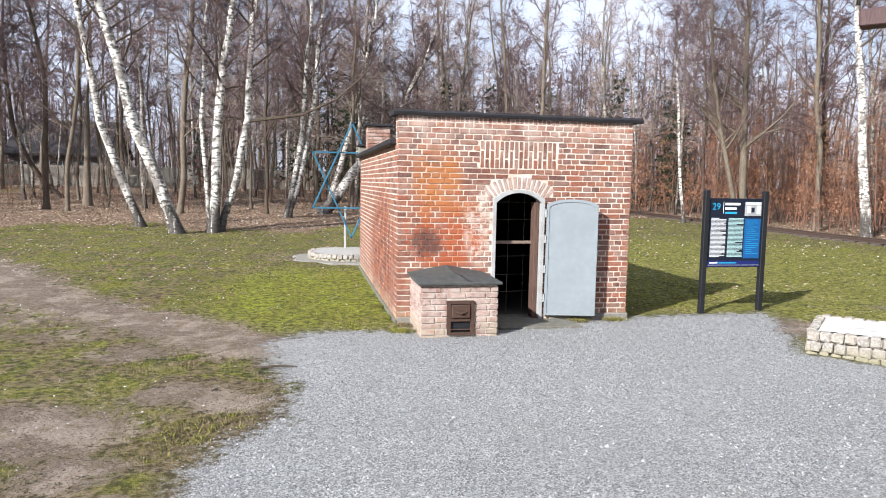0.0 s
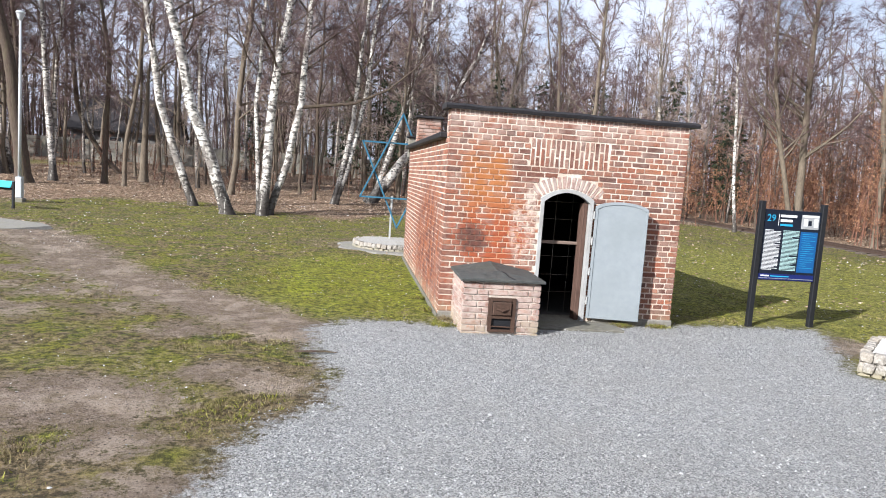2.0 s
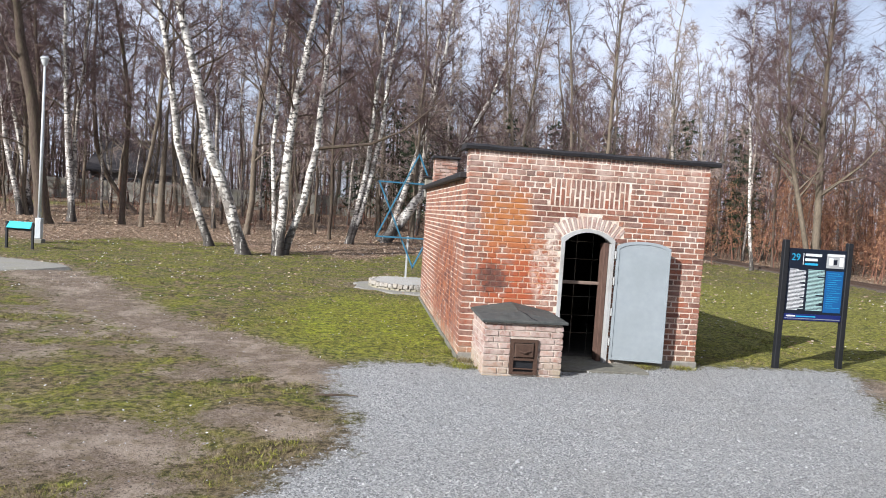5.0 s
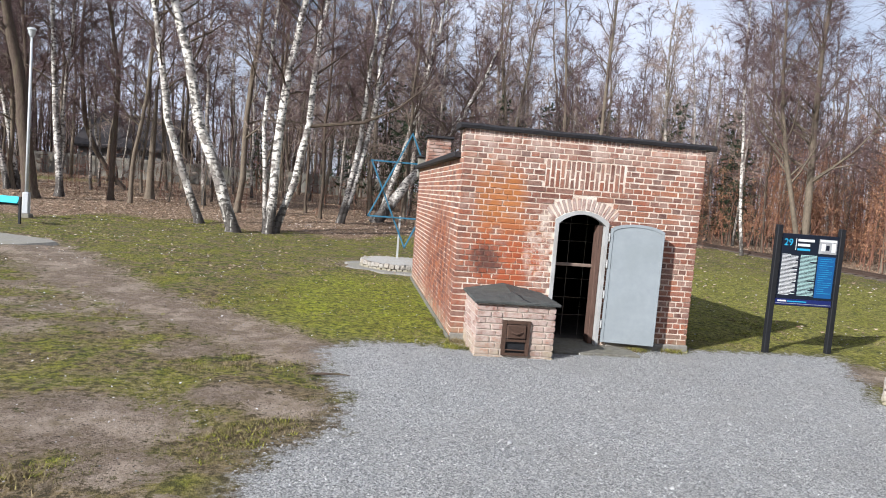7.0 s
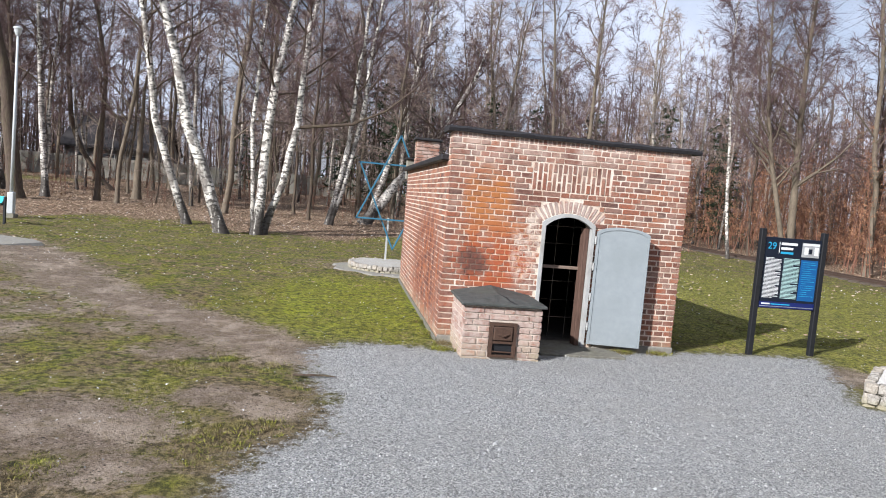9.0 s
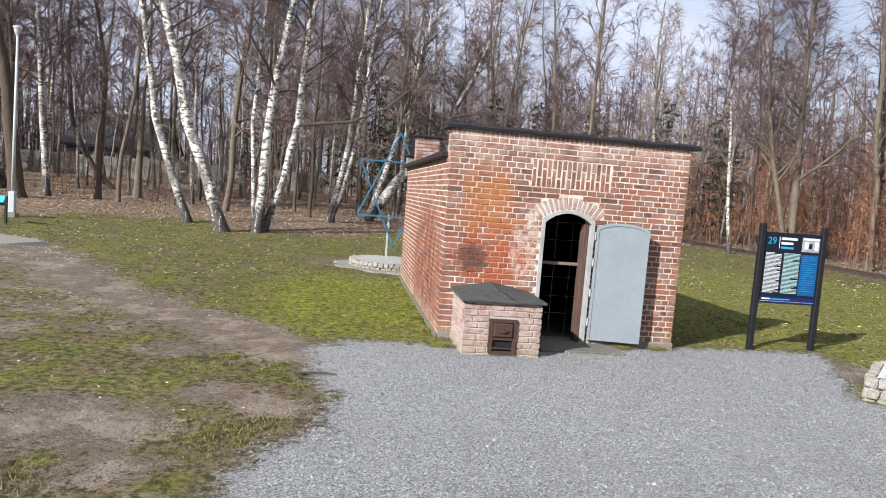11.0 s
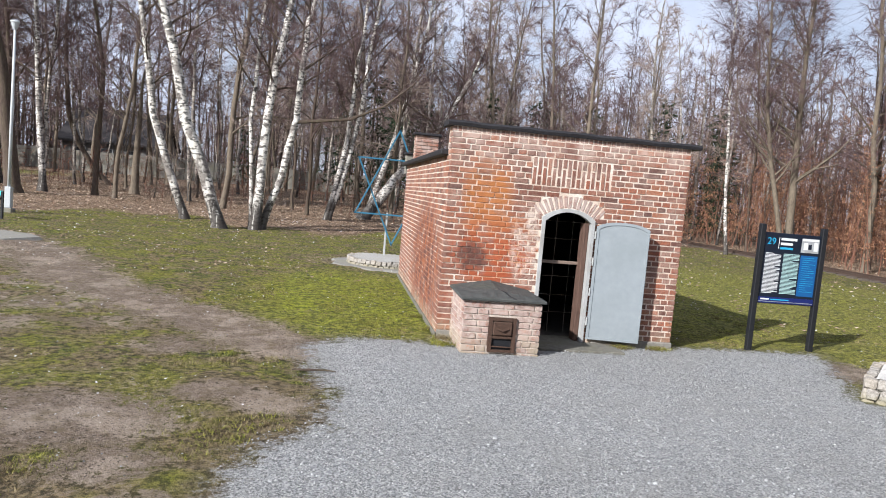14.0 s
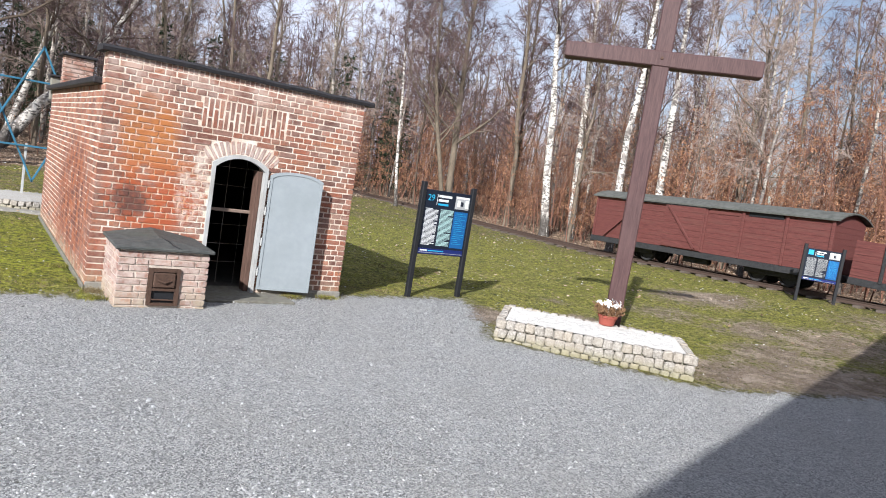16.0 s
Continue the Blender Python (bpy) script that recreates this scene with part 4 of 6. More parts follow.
b_pts = [np.array(p) for p in ((1.08, 0.26, 3.96), (1.9, 0.2, 4.08), (3.1, 0.05, 4.25), (4.3, -0.1, 4.85), (5.3, -0.2, 5.75), (5.9, -0.25, 6.6))]
bough.tube(b_pts, (0.075, 0.062, 0.05, 0.036, 0.022, 0.008), 6)
for q in range(46):
    i = 1 + b_rs.randint(0, 4)
    p = b_pts[i] + (b_pts[i + 1] - b_pts[i]) * b_rs.rand()
    tw = branch(b_rs, p, unit(b_pts[i + 1] - b_pts[i]) * 0.6 + b_rs.normal(0, 0.6, 3), b_rs.uniform(0.5, 1.5), -0.04, 3)
    bough.tube(tw, (0.009, 0.007, 0.005, 0.003), 3)
part("bough", bough.mesh("bough", BARK), BARK, clump, "long dark curving side bough")
own_tree("bent_tree", 18, [[(-15.5, 36.0, 0.62), (-16.5, 36.0, 1.6), (-17.5, 36.0, 3.0), (-18.1, 36.0, 4.8), (-18.3, 36.0, 7.0)]], 0.17, "dark bent trunk leaning among birches", "bare tree", **{**BIRCHES, "bark": BARK, "limbs": 14})
own_tree("birch_tree", 4, [[(-2.03, 22.48, 0.25), (-1.53, 22.49, 2.71), (-1.22, 22.5, 5.28), (-1.05, 22.5, 7.55)], [(-1.95, 22.5, 0.25), (-1.25, 22.6, 2.9), (-0.75, 22.7, 5.6), (-0.6, 22.7, 8.0)]], 0.13, "thin twin-stemmed birch at the wood's edge", "birch tree", **BIRCHES)
own_tree("leaning_tree", 5, [[(-0.3, 24.8, 0.32), (1.22, 24.75, 2.44), (1.86, 24.73, 3.19), (3.2, 24.7, 5.2)]], 0.27, "heavily leaning thick birch trunk", "birch tree", **{**BIRCHES, "top": 9.0})
own_tree("birch_tree", 6, [[(0.0, 28.0, 0.40), (0.77, 28.0, 3.08), (1.51, 28.0, 6.0), (2.33, 27.98, 9.81)]], 0.17, "leaning white birch behind the star memorial", "birch tree", **BIRCHES)
own_tree("dead_trunk", 7, [[(-12.13, 29.03, 0.43), (-12.09, 29.05, 3.78), (-11.99, 29.07, 6.14)]], 0.20, "broken grey trunk without a crown", "tree trunk", clear=0.5, limbs=4, twigs=2, subs=1, bark=BARK_GREY, twig_mat=TWIG, top=6.2)
own_tree("bare_tree", 8, [[(-13.11, 26.11, 0.35), (-13.06, 26.13, 3.48), (-12.95, 26.17, 6.19), (-13.48, 25.99, 9.28)]], 0.13, "thin brown bare tree in the leaf litter", "bare tree", **{**BIRCHES, "bark": BARK})
own_tree("birch_tree", 9, [[(-15.34, 25.92, 0.35), (-15.61, 25.81, 3.77), (-15.78, 25.74, 6.9), (-15.87, 25.71, 8.95)]], 0.15, "upright birch with dark-blotched bark", "birch tree", **BIRCHES)
own_tree("old_tree", 10, [[(-15.78, 23.87, 0.29), (-16.08, 23.74, 3.54), (-16.37, 23.61, 5.96), (-16.79, 23.43, 8.29)]], 0.30, "stout old tree with dark rough bark", "bare tree", **{**BIRCHES, "bark": BARK, "reach": 3.5, "clear": 0.42})
own_tree("birch_tree", 11, [[(-18.82, 28.35, 0.41), (-19.3, 28.12, 3.07), (-19.53, 28.02, 4.44)], [(-18.5, 28.83, 0.43), (-19.02, 28.65, 3.71), (-19.5, 28.43, 6.45)]], 0.14, "pair of leaning white birch stems", "birch tree", **BIRCHES)
own_tree("birch_tree", 12, [[(22.13, 15.55, 0.01), (21.88, 15.79, 3.24), (21.7, 15.96, 5.94), (21.43, 16.21, 9.13)]], 0.21, "tall white birch beyond the railway track", "birch tree", **{**BIRCHES, "clear": 0.5})
own_tree("birch_tree", 13, [[(24.35, 16.0, 0.01), (24.13, 16.2, 4.79), (24.07, 16.3, 7.73), (23.99, 16.4, 10.04)]], 0.20, "tall white birch leaning over the track", "birch tree", **{**BIRCHES, "clear": 0.5})
own_tree("birch_tree", 14, [[(22.1, 11.3, 0.0), (22.01, 11.24, 1.14), (21.94, 11.32, 5.08), (22.09, 11.15, 7.76), (22.07, 11.17, 9.19)]], 0.17, "white birch behind the freight wagon", "birch tree", **{**BIRCHES, "clear": 0.5})
own_tree("birch_tree", 15, [[(24.75, 11.1, 0.0), (24.7, 11.12, 1.41), (24.58, 11.28, 4.49), (24.58, 11.28, 7.55), (24.53, 11.34, 9.3)]], 0.20, "stout white birch behind the freight wagon", "birch tree", **{**BIRCHES, "clear": 0.5})
own_tree("bare_tree", 16, [[(20.6, 21.8, 0.0), (20.54, 21.81, 0.76), (20.37, 21.92, 5.97), (20.3, 21.97, 10.01)], [(20.2, 21.5, 0.0), (19.6, 21.2, 1.2), (18.89, 21.74, 5.01), (18.6, 21.94, 7.15), (18.36, 22.1, 10.89)]], (0.2, 0.13), "forked bare tree with greenish brown bark and wide limbs", "bare tree",
         **{**BIRCHES, "bark": BARK_GREY, "limb_bark": BARK_GREY, "reach": 4.2, "clear": 0.22, "limbs": 34})
own_tree("birch_tree", 17, [[(18.43, 23.72, 0.07), (18.09, 23.92, 3.93), (17.83, 24.08, 7.88), (17.68, 24.17, 10.26)]], 0.085, "slim white birch at the meadow's far edge", "birch tree", **{**BIRCHES, "clear": 0.45})

DENSE = {**BIRCHES, "bark": BARK, "limbs": 32, "twigs": 13, "subs": 13, "clear": 0.25, "reach": 3.6, "fine": 1.3}
for q, (x, y, r) in enumerate(((-17.6, 27.5, 0.14), (-20.5, 32.5, 0.15))):
    z = ground_z(x, y)
    own_tree("bare_tree", 120 + q, [[(x, y, z), (x - 0.2, y, z + 3), (x - 0.1, y, z + 6), (x - 0.4, y, z + 9)]], r, "brown bare tree with a thick mesh of fine twigs", "bare tree", **DENSE)

# trees of the wood behind: a few grown shapes, each standing many times
rng = random.Random(3)


def upright(seed, h, lean):
    r = random.Random(seed)
    a = r.uniform(0, math.tau)
    return [[(0, 0, 0)] + [(lean * z * math.cos(a) + r.uniform(-0.12, 0.12), lean * z * math.sin(a) + r.uniform(-0.12, 0.12), z) for z in (1.6, 3.4, 5.5, 7.6, h * 0.6)]]


WOOD = []
for s in range(4):
    WOOD.append((tree_meshes(40 + s, upright(40 + s, 16, 0.05 * (s % 3)), 0.075 + 0.016 * s, clear=0.26, limbs=24, twigs=9, subs=9, bark=BIRCH_DULL, twig_mat=TWIG if s % 2 else TWIG_PALE, limb_bark=BARK if s % 2 else BARK_GREY, reach=2.5, bend=0.08, sides=6, top=16, fine=1.5), "birch_tree", "tall bare birch with white trunk in the wood", "birch tree"))
for s in range(4):
    WOOD.append((tree_meshes(60 + s, upright(60 + s, 17, 0.03 * (s % 3)), 0.08 + 0.02 * s, clear=0.18, limbs=26, twigs=9, subs=9, bark=(BARK, BARK, BARK_GREY, BARK_GREY)[s], twig_mat=(TWIG, TWIG_PALE)[s // 3], reach=2.9, bend=0.1, sides=6, top=17, fine=1.5), "bare_tree", "tall bare brown tree in the wood", "bare tree"))
SAPLING = [tree_meshes(80 + s, [[(0, 0, 0), (0.1, 0.05, 1.2), (0.15 - 0.2 * s, 0.1, 2.6)]], 0.035, clear=0.1, limbs=15, twigs=5, subs=3, bark=BARK_GREY, twig_mat=TWIG_PALE, reach=1.5, bend=0.12, sides=5, top=5.5, fine=1.0) for s in range(2)]

spots = []


def free(x, y, gap):
    return all((x - a) ** 2 + (y - b) ** 2 > gap * gap for a, b in spots)


def inside_wood(x, y):
    if x > 21.6 and y > -14:
        return True
    if x > 8:
        return y > 25 + 0.35 * max(0, 16 - x) and not 17.6 < x < 21.4
    return y > 23 - 0.25 * (x + 4) * (x < -4) and not (-27 < x < -11 and 50 < y < 66)


tries = 0
while len(spots) < 276 and tries < 9000:
    tries += 1
    d = 24 + 60 * rng.random() ** 1.15
    a = radians(rng.uniform(-37, 78))
    x, y = -1.4 + d * math.sin(a), -9.2 + d * math.cos(a)
    if not inside_wood(x, y) or not free(x, y, 1.6 if d > 40 else 2.2):
        continue
    spots.append((x, y))
    right = x > 33
    birch = rng.random() < (0.42 if not right else 0.36)
    meshes, name, label, cat = WOOD[(rng.choice((0, 2)) if birch else 6 + rng.randrange(2)) if right and rng.random() < 0.75 else rng.randrange(4) + (0 if birch else 4)]
    plant(meshes, name, (x, y, ground_z(x, y)), label, cat, "trees of the wood", rng.uniform(0, 360), (rng.gauss(0, 3), rng.gauss(0, 3)), rng.uniform(0.72, 1.15))
for _ in range(46):
    a, d = radians(rng.uniform(-30, 74)), rng.uniform(27, 46)
    x, y = -1.4 + d * math.sin(a), -9.2 + d * math.cos(a)
    if inside_wood(x, y) and free(x, y, 0.8):
        plant(SAPLING[rng.randrange(2)], "sapling", (x, y, ground_z(x, y)), "thin pale sapling in the undergrowth", "sapling", "saplings", rng.uniform(0, 360), (rng.gauss(0, 6), rng.gauss(0, 6)), rng.uniform(0.6, 1.3))


def conifer(seed, h):
    rs = np.random.RandomState(seed)
    trunk, need = Geo(), Geo()
    trunk.tube([(0, 0, -0.1), (0, 0, h * 0.5), (0.05, 0, h)], (0.16, 0.1, 0.02), 6)
    for i in range(70):
        u = 0.14 + 0.85 * i / 70
        az = i * 2.4 + rs.rand()
        le = 2.9 * (1.04 - u) ** 0.55 * rs.uniform(0.35, 1.2)
        bp = branch(rs, (0, 0, u * h), (math.cos(az), math.sin(az), 0.05 - 0.3 * (1 - u)), le, -0.02, 3)
        trunk.tube(bp, (0.022, 0.017, 0.012, 0.006), 3)
        for _ in range(18):
            q = rs.uniform(0.15, 1) * 3
            m = min(int(q), 2)
            p = bp[m] + (bp[m + 1] - bp[m]) * (q - m)
            e = p + unit(unit(bp[-1] - bp[0]) + rs.normal(0, 0.6, 3) - np.array((0, 0, 0.4))) * rs.uniform(0.2, 0.5)
            w = np.cross(e - p, rs.normal(0, 1, 3))
            w = unit(w) * 0.045
            need.add([p - w * 0.4, p + w * 0.4, p * 0.4 + e * 0.6 + w, e, p * 0.4 + e * 0.6 - w], [(0, 1, 2, 3, 4)])
    return trunk.mesh("trunk", BARK), need.mesh("needles", NEEDLE)


CON = [conifer(90, 9.0), conifer(91, 12.0)]
for k, (x, y, s) in enumerate(((1.6, 34, 0.85), (8.2, 37, 0.9), (10.5, 42, 1.05), (13.2, 44, 1.0), (5.0, 47, 1.2), (15.5, 48, 1.0), (-9, 46, 0.7),
                               (0.3, 36, 0.95), (-1.6, 41, 1.1), (2.6, 40, 1.0), (15.4, 38, 0.95), (17.2, 42.5, 1.0), (23.6, 34, 0.95), (25.4, 38, 1.0), (12.8, 39.5, 0.9), (23.0, 42, 1.1))):
    ob = new("conifer")
    ob.matrix_basis = pose(x, y, ground_z(x, y), 0, 0, k * 77) @ Matrix.Scale(s * 0.8, 4)
    part("trunk", CON[k % 2][0], None, ob)
    part("needles", CON[k % 2][1], None, ob)
    tagged(ob, "dark green spruce among bare birches", "conifer", "spruces in the wood")


def far_wood():
    """The wood's depth: thin stems and loose twigs past the nearer trees."""
    rs = np.random.RandomState(7)
    dark, pale, twig, light = Geo(), Geo(), Geo(), Geo()
    for i in range(1700):
        d = rs.uniform(62, 118)
        a = radians(rs.uniform(-42, 84))
        x, y = -1.4 + d * math.sin(a), -9.2 + d * math.cos(a)
        if -28 < x < -10 and y < 70:
            continue
        z = ground_z(x, y) - 0.2
        h = rs.uniform(9, 17) * (0.8 if a < 0 else 1.0)
        r = rs.uniform(0.06, 0.17)
        lx, ly = rs.normal(0, 0.06, 2) * h
        g = pale if rs.rand() < 0.2 else dark
        g.tube([(x, y, z), (x + lx * 0.4, y + ly * 0.4, z + h * 0.5), (x + lx, y + ly, z + h)], (r, r * 0.7, r * 0.15), 3)
        u = rs.uniform(0.05, 1.0, (70, 1))
        p = np.concatenate([x + lx * u, y + ly * u, z + h * u], 1)
        e = p + norms(rs.normal(0, 1, (70, 3)) * np.array((1, 1, 0.7)) + np.array((0, 0, 0.7))) * rs.uniform(1.0, 3.0, (70, 1)) * (1.2 - 0.6 * u)
        (light if x > 50 else twig).triangles(slivers(rs, p, e, 0.032))
    root = empty("far_wood", (0, 40, 0), "dense bare birch wood closing off the distance", "wood", kind="stuff")
    for nm, g, m in (("dark_stems", dark, BARK), ("pale_stems", pale, BIRCH_DULL), ("twigs", twig, TWIG), ("pale_twigs", light, TWIG_PALE)):
        ob = part(nm, g.mesh(nm, m), m, root, kind="stuff")
        ob.matrix_parent_inverse = Matrix.Translation((0, -40, 0))


far_wood()


def undergrowth():
    """Young beeches that keep their dead leaves, and brush, on the forest floor."""
    rs = np.random.RandomState(9)
    stems, leaves = Geo(), Geo()
    for i in range(3000):
        d = rs.uniform(25, 70)
        a = radians(rs.uniform(-34, 78))
        x, y = -1.4 + d * math.sin(a), -9.2 + d * math.cos(a)
        if not inside_wood(x, y):
            continue
        rich = sm(5, 16, x)
        if rs.rand() > 0.35 + 0.65 * rich:
            continue
        z = ground_z(x, y)
        h = rs.uniform(0.8, 2.6) + (4.5 + 2.5 * sm(20, 26, x)) * rich * rs.rand()
        top = np.array((x + rs.normal(0, 0.12) * h, y + rs.normal(0, 0.12) * h, z + h))
        stems.tube([(x, y, z - 0.05), top], (0.009 + 0.0028 * h, 0.005), 3)
        n = int(7 + 4 * h)
        u = rs.uniform(0.1, 1, (n, 1))
        p = np.array((x, y, z)) * (1 - u) + top * u
        e = p + norms(rs.normal(0, 1, (n, 3)) * np.array((1, 1, 0.6)) + np.array((0, 0, 0.4))) * rs.uniform(0.3, 1.0, (n, 1))
        stems.triangles(slivers(rs, p, e, 0.011))
        m = int(n * (0.5 + 14 * rich) * rs.uniform(0.5, 1.3))
        if m:
            i = rs.randint(0, n, m)
            q = p[i] + (e - p)[i] * rs.uniform(0.2, 1.05, (m, 1)) + rs.normal(0, 0.06, (m, 3))
            size = rs.uniform(0.03, 0.062, (m, 1))
            u1, u2 = norms(rs.normal(0, 1, (m, 3))) * size, norms(rs.normal(0, 1, (m, 3))) * size * 0.8
            leaves.triangles(np.stack([q - u1, q - u2, q + u1], 1).reshape(-1, 3))
    root = empty("undergrowth", (10, 30, 0), "brush and young beeches with dry copper leaves", "undergrowth", kind="stuff")
    for nm, g, m in (("brush", stems, BRUSH), ("dry_leaves", leaves, DEAD_LEAF)):
        ob = part(nm, g.mesh(nm, m), m, root, kind="stuff")
        ob.matrix_parent_inverse = Matrix.Translation((-10, -30, 0))


undergrowth()


# ---- grass, stones, leaves and flowers on the ground ----
def scatter():
    rs = np.random.RandomState(21)
    # grass blades, thick near the walk and thinner far off
    n = 150000
    d = 3.5 + 15 * rs.rand(n) ** 1.5
    a = np.radians(rs.uniform(-36, 72, n))
    x, y = -1.4 + d * np.sin(a), -9.2 + d * np.cos(a)
    jit = rs.normal(0, 0.16, n)
    ok = (gravel_mask(x, y) + jit * 0.5 < 0.45) & (soil_mask(x, y) + jit * 1.6 < 0.33) & (np.array([noise.noise((p * 1.6, q * 1.6, 5)) + 0.6 * noise.noise((p * 5, q * 5, 2)) for p, q in zip(x, y)]) + jit > 0.02) & (litter_mask(x, y) < 0.4)
    ok &= ~((x > -0.06) & (x < W + 0.05) & (y > -0.03) & (y < L + 0.1)) & ~((x > 0.15) & (x < 1.25) & (y > -0.95) & (y < 0.1))
    x, y, d = x[ok], y[ok], d[ok]
    n = len(x)
    z = np.array([ground_z(p, q) for p, q in zip(x, y)]) - 0.03
    h = (0.006 + 0.022 * rs.rand(n) ** 2) * (1 + d * 0.02) + 0.03
    w = (0.0025 + 0.003 * rs.rand(n)) * (1 + d * 0.05)
    t = rs.rand(n) * math.tau
    lean = rs.normal(0, 0.8, (n, 2)) * h[:, None]
    # low tufts that stand out of the turf
    m, each = 8000, 20
    td = 4.8 + 10 * rs.rand(m) ** 1.3
    ta = np.radians(rs.uniform(-36, 72, m))
    tx, ty = -1.4 + td * np.sin(ta), -9.2 + td * np.cos(ta)
    keep = (gravel_mask(tx, ty) < 0.36) & (soil_mask(tx, ty) + rs.normal(0, 0.14, m) < 0.5) & ~((tx > -0.25) & (tx < W + 0.25) & (ty > -1.2) & (ty < L + 0.3)) & ~((np.abs(tx - 6.1) < 1.7) & (np.abs(ty + 2.7) < 1.7))
    tx, ty, td = (np.repeat(q[keep], each) for q in (tx, ty, td))
    size = np.repeat(rs.uniform(0.02, 0.065, int(keep.sum())), each)
    m = len(tx)
    x = np.concatenate([x, tx + rs.normal(0, 1, m) * size])
    y = np.concatenate([y, ty + rs.normal(0, 1, m) * size])
    z = np.concatenate([z, np.array([ground_z(p, q) for p, q in zip(tx, ty)]) - 0.02])
    h = np.concatenate([h, 0.018 + size * rs.uniform(0.1, 0.4, m)])
    w = np.concatenate([w, 0.0025 + 0.0003 * td])
    n += m
    # a few tufts at the foot of the walls
    spots_x, spots_y = np.array((2.62, 3.2, 0.05, -0.05, 0.02, -0.1)), np.array((-0.16, -0.12, -0.2, 0.4, -0.55, 1.3))
    pick = rs.randint(0, 6, 1800)
    x = np.concatenate([x, spots_x[pick] + rs.normal(0, 0.085, 1800)])
    y = np.concatenate([y, np.minimum(spots_y[pick] + rs.normal(0, 0.05, 1800), np.where(pick < 3, -0.035, 9))])
    z, h, w = (np.concatenate([q, np.full(1800, c)]) for q, c in ((z, -0.01), (h, 0.06), (w, 0.004)))
    n += 1800
    t = rs.rand(n) * math.tau
    lean = rs.normal(0, 0.8, (n, 2)) * h[:, None]
    v = np.zeros((n, 3, 3))
    v[:, 0] = np.stack([x - np.cos(t) * w, y - np.sin(t) * w, z], 1)
    v[:, 1] = np.stack([x + np.cos(t) * w, y + np.sin(t) * w, z], 1)
    v[:, 2] = np.stack([x + lean[:, 0], y + lean[:, 1], z + h], 1)
    stuff("grass", v.reshape(-1, 3), np.arange(n * 3).reshape(n, 3), BLADE, "short yellow-green spring grass", "grass")
    # loose stones
    n = 46000
    d = 3.2 + 9.5 * rs.rand(n) ** 1.5
    a = np.radians(rs.uniform(-36, 74, n))
    x, y = -1.4 + d * np.sin(a), -9.2 + d * np.cos(a)
    g = gravel_mask(x, y)
    ok = (g + rs.normal(0, 0.12, n) > 0.5) | (rs.rand(n) < 0.02)
    ok &= ~((x > -0.03) & (x < W + 0.03) & (y > -0.03)) & ~((x > 0.15) & (x < 1.25) & (y > -0.95) & (y < 0.1))
    cc, ss = math.cos(radians(45)), math.sin(radians(45))
    u, q = (x - 6.13) * cc - (y + 2.65) * ss, (x - 6.13) * ss + (y + 2.65) * cc
    ok &= ~((np.abs(u) < 1.38) & (np.abs(q) < 0.85))
    x, y, d = x[ok], y[ok], d[ok]
    n = len(x)
    z = np.array([ground_z(p, q) for p, q in zip(x, y)])
    s = 0.0045 + 0.008 * rs.rand(n) ** 3 + 0.0004 * d
    s[rs.rand(n) < 0.006] *= 2.0
    t = rs.rand(n) * math.tau
    e = 0.6 + 0.5 * rs.rand(n)
    octo = np.zeros((n, 6, 3))
    for k in range(4):
        r = s * (1 if k % 2 else e) * (0.8 + 0.4 * rs.rand(n))
        octo[:, k] = np.stack([x + np.cos(t + k * math.pi / 2) * r, y + np.sin(t + k * math.pi / 2) * r, z + s * (0.2 * rs.rand(n))], 1)
    octo[:, 4] = np.stack([x + 0.4 * s * rs.normal(0, 1, n), y + 0.4 * s * rs.normal(0, 1, n), z + s * (0.55 + 0.4 * rs.rand(n))], 1)
    octo[:, 5] = np.stack([x, y, z - s * 0.6], 1)
    f = np.array([(0, 1, 4), (1, 2, 4), (2, 3, 4), (3, 0, 4)])
    faces = (np.arange(n)[:, None, None] * 6 + f[None]).reshape(-1, 3)
    stuff("loose_gravel", octo.reshape(-1, 3), faces, PEBBLE, "loose grey gravel stones on the forecourt", "gravel")
    # fallen leaves
    n = 30000
    d = 14 + 36 * rs.rand(n) ** 1.2
    a = np.radians(rs.uniform(-34, 74, n))
    x, y = -1.4 + d * np.sin(a), -9.2 + d * np.cos(a)
    ok = (litter_mask(x, y) + rs.normal(0, 0.25, n) > 0.45) | ((rs.rand(n) < 0.10) & (gravel_mask(x, y) < 0.1))
    ok &= ~((x > -0.2) & (x < W + 0.2) & (y > -1.2) & (y < L + 0.3))
    stuff("fallen_leaves", *flat_bits(rs, x[ok], y[ok], 0.015, 0.03, 0.5, 0.015, np.hypot(x[ok] + 1.4, y[ok] + 9.2) * 0.0012), LITTER_LEAF, "dry brown leaves under the birches", "leaf litter")
    # small white flowers in the grass
    n = 4500
    d = 5.5 + 26 * rs.rand(n)
    a = np.radians(rs.uniform(-34, 70, n))
    x, y = -1.4 + d * np.sin(a), -9.2 + d * np.cos(a)
    clump = np.array([noise.noise((p * 0.5, q * 0.5, 9)) for p, q in zip(x, y)])
    ok = (gravel_mask(x, y) < 0.2) & (clump + rs.normal(0, 0.15, n) > 0.12) & ~((x > -0.1) & (x < W + 0.1) & (y > -0.1) & (y < L + 0.2)) & (x < 17)
    stuff("white_flowers", *flat_bits(rs, x[ok], y[ok], 0.005, 0.009, 0.7, 0.03, np.hypot(x[ok] + 1.4, y[ok] + 9.2) * 0.0008), PETAL, "small white flowers scattered in the grass", "flowers")


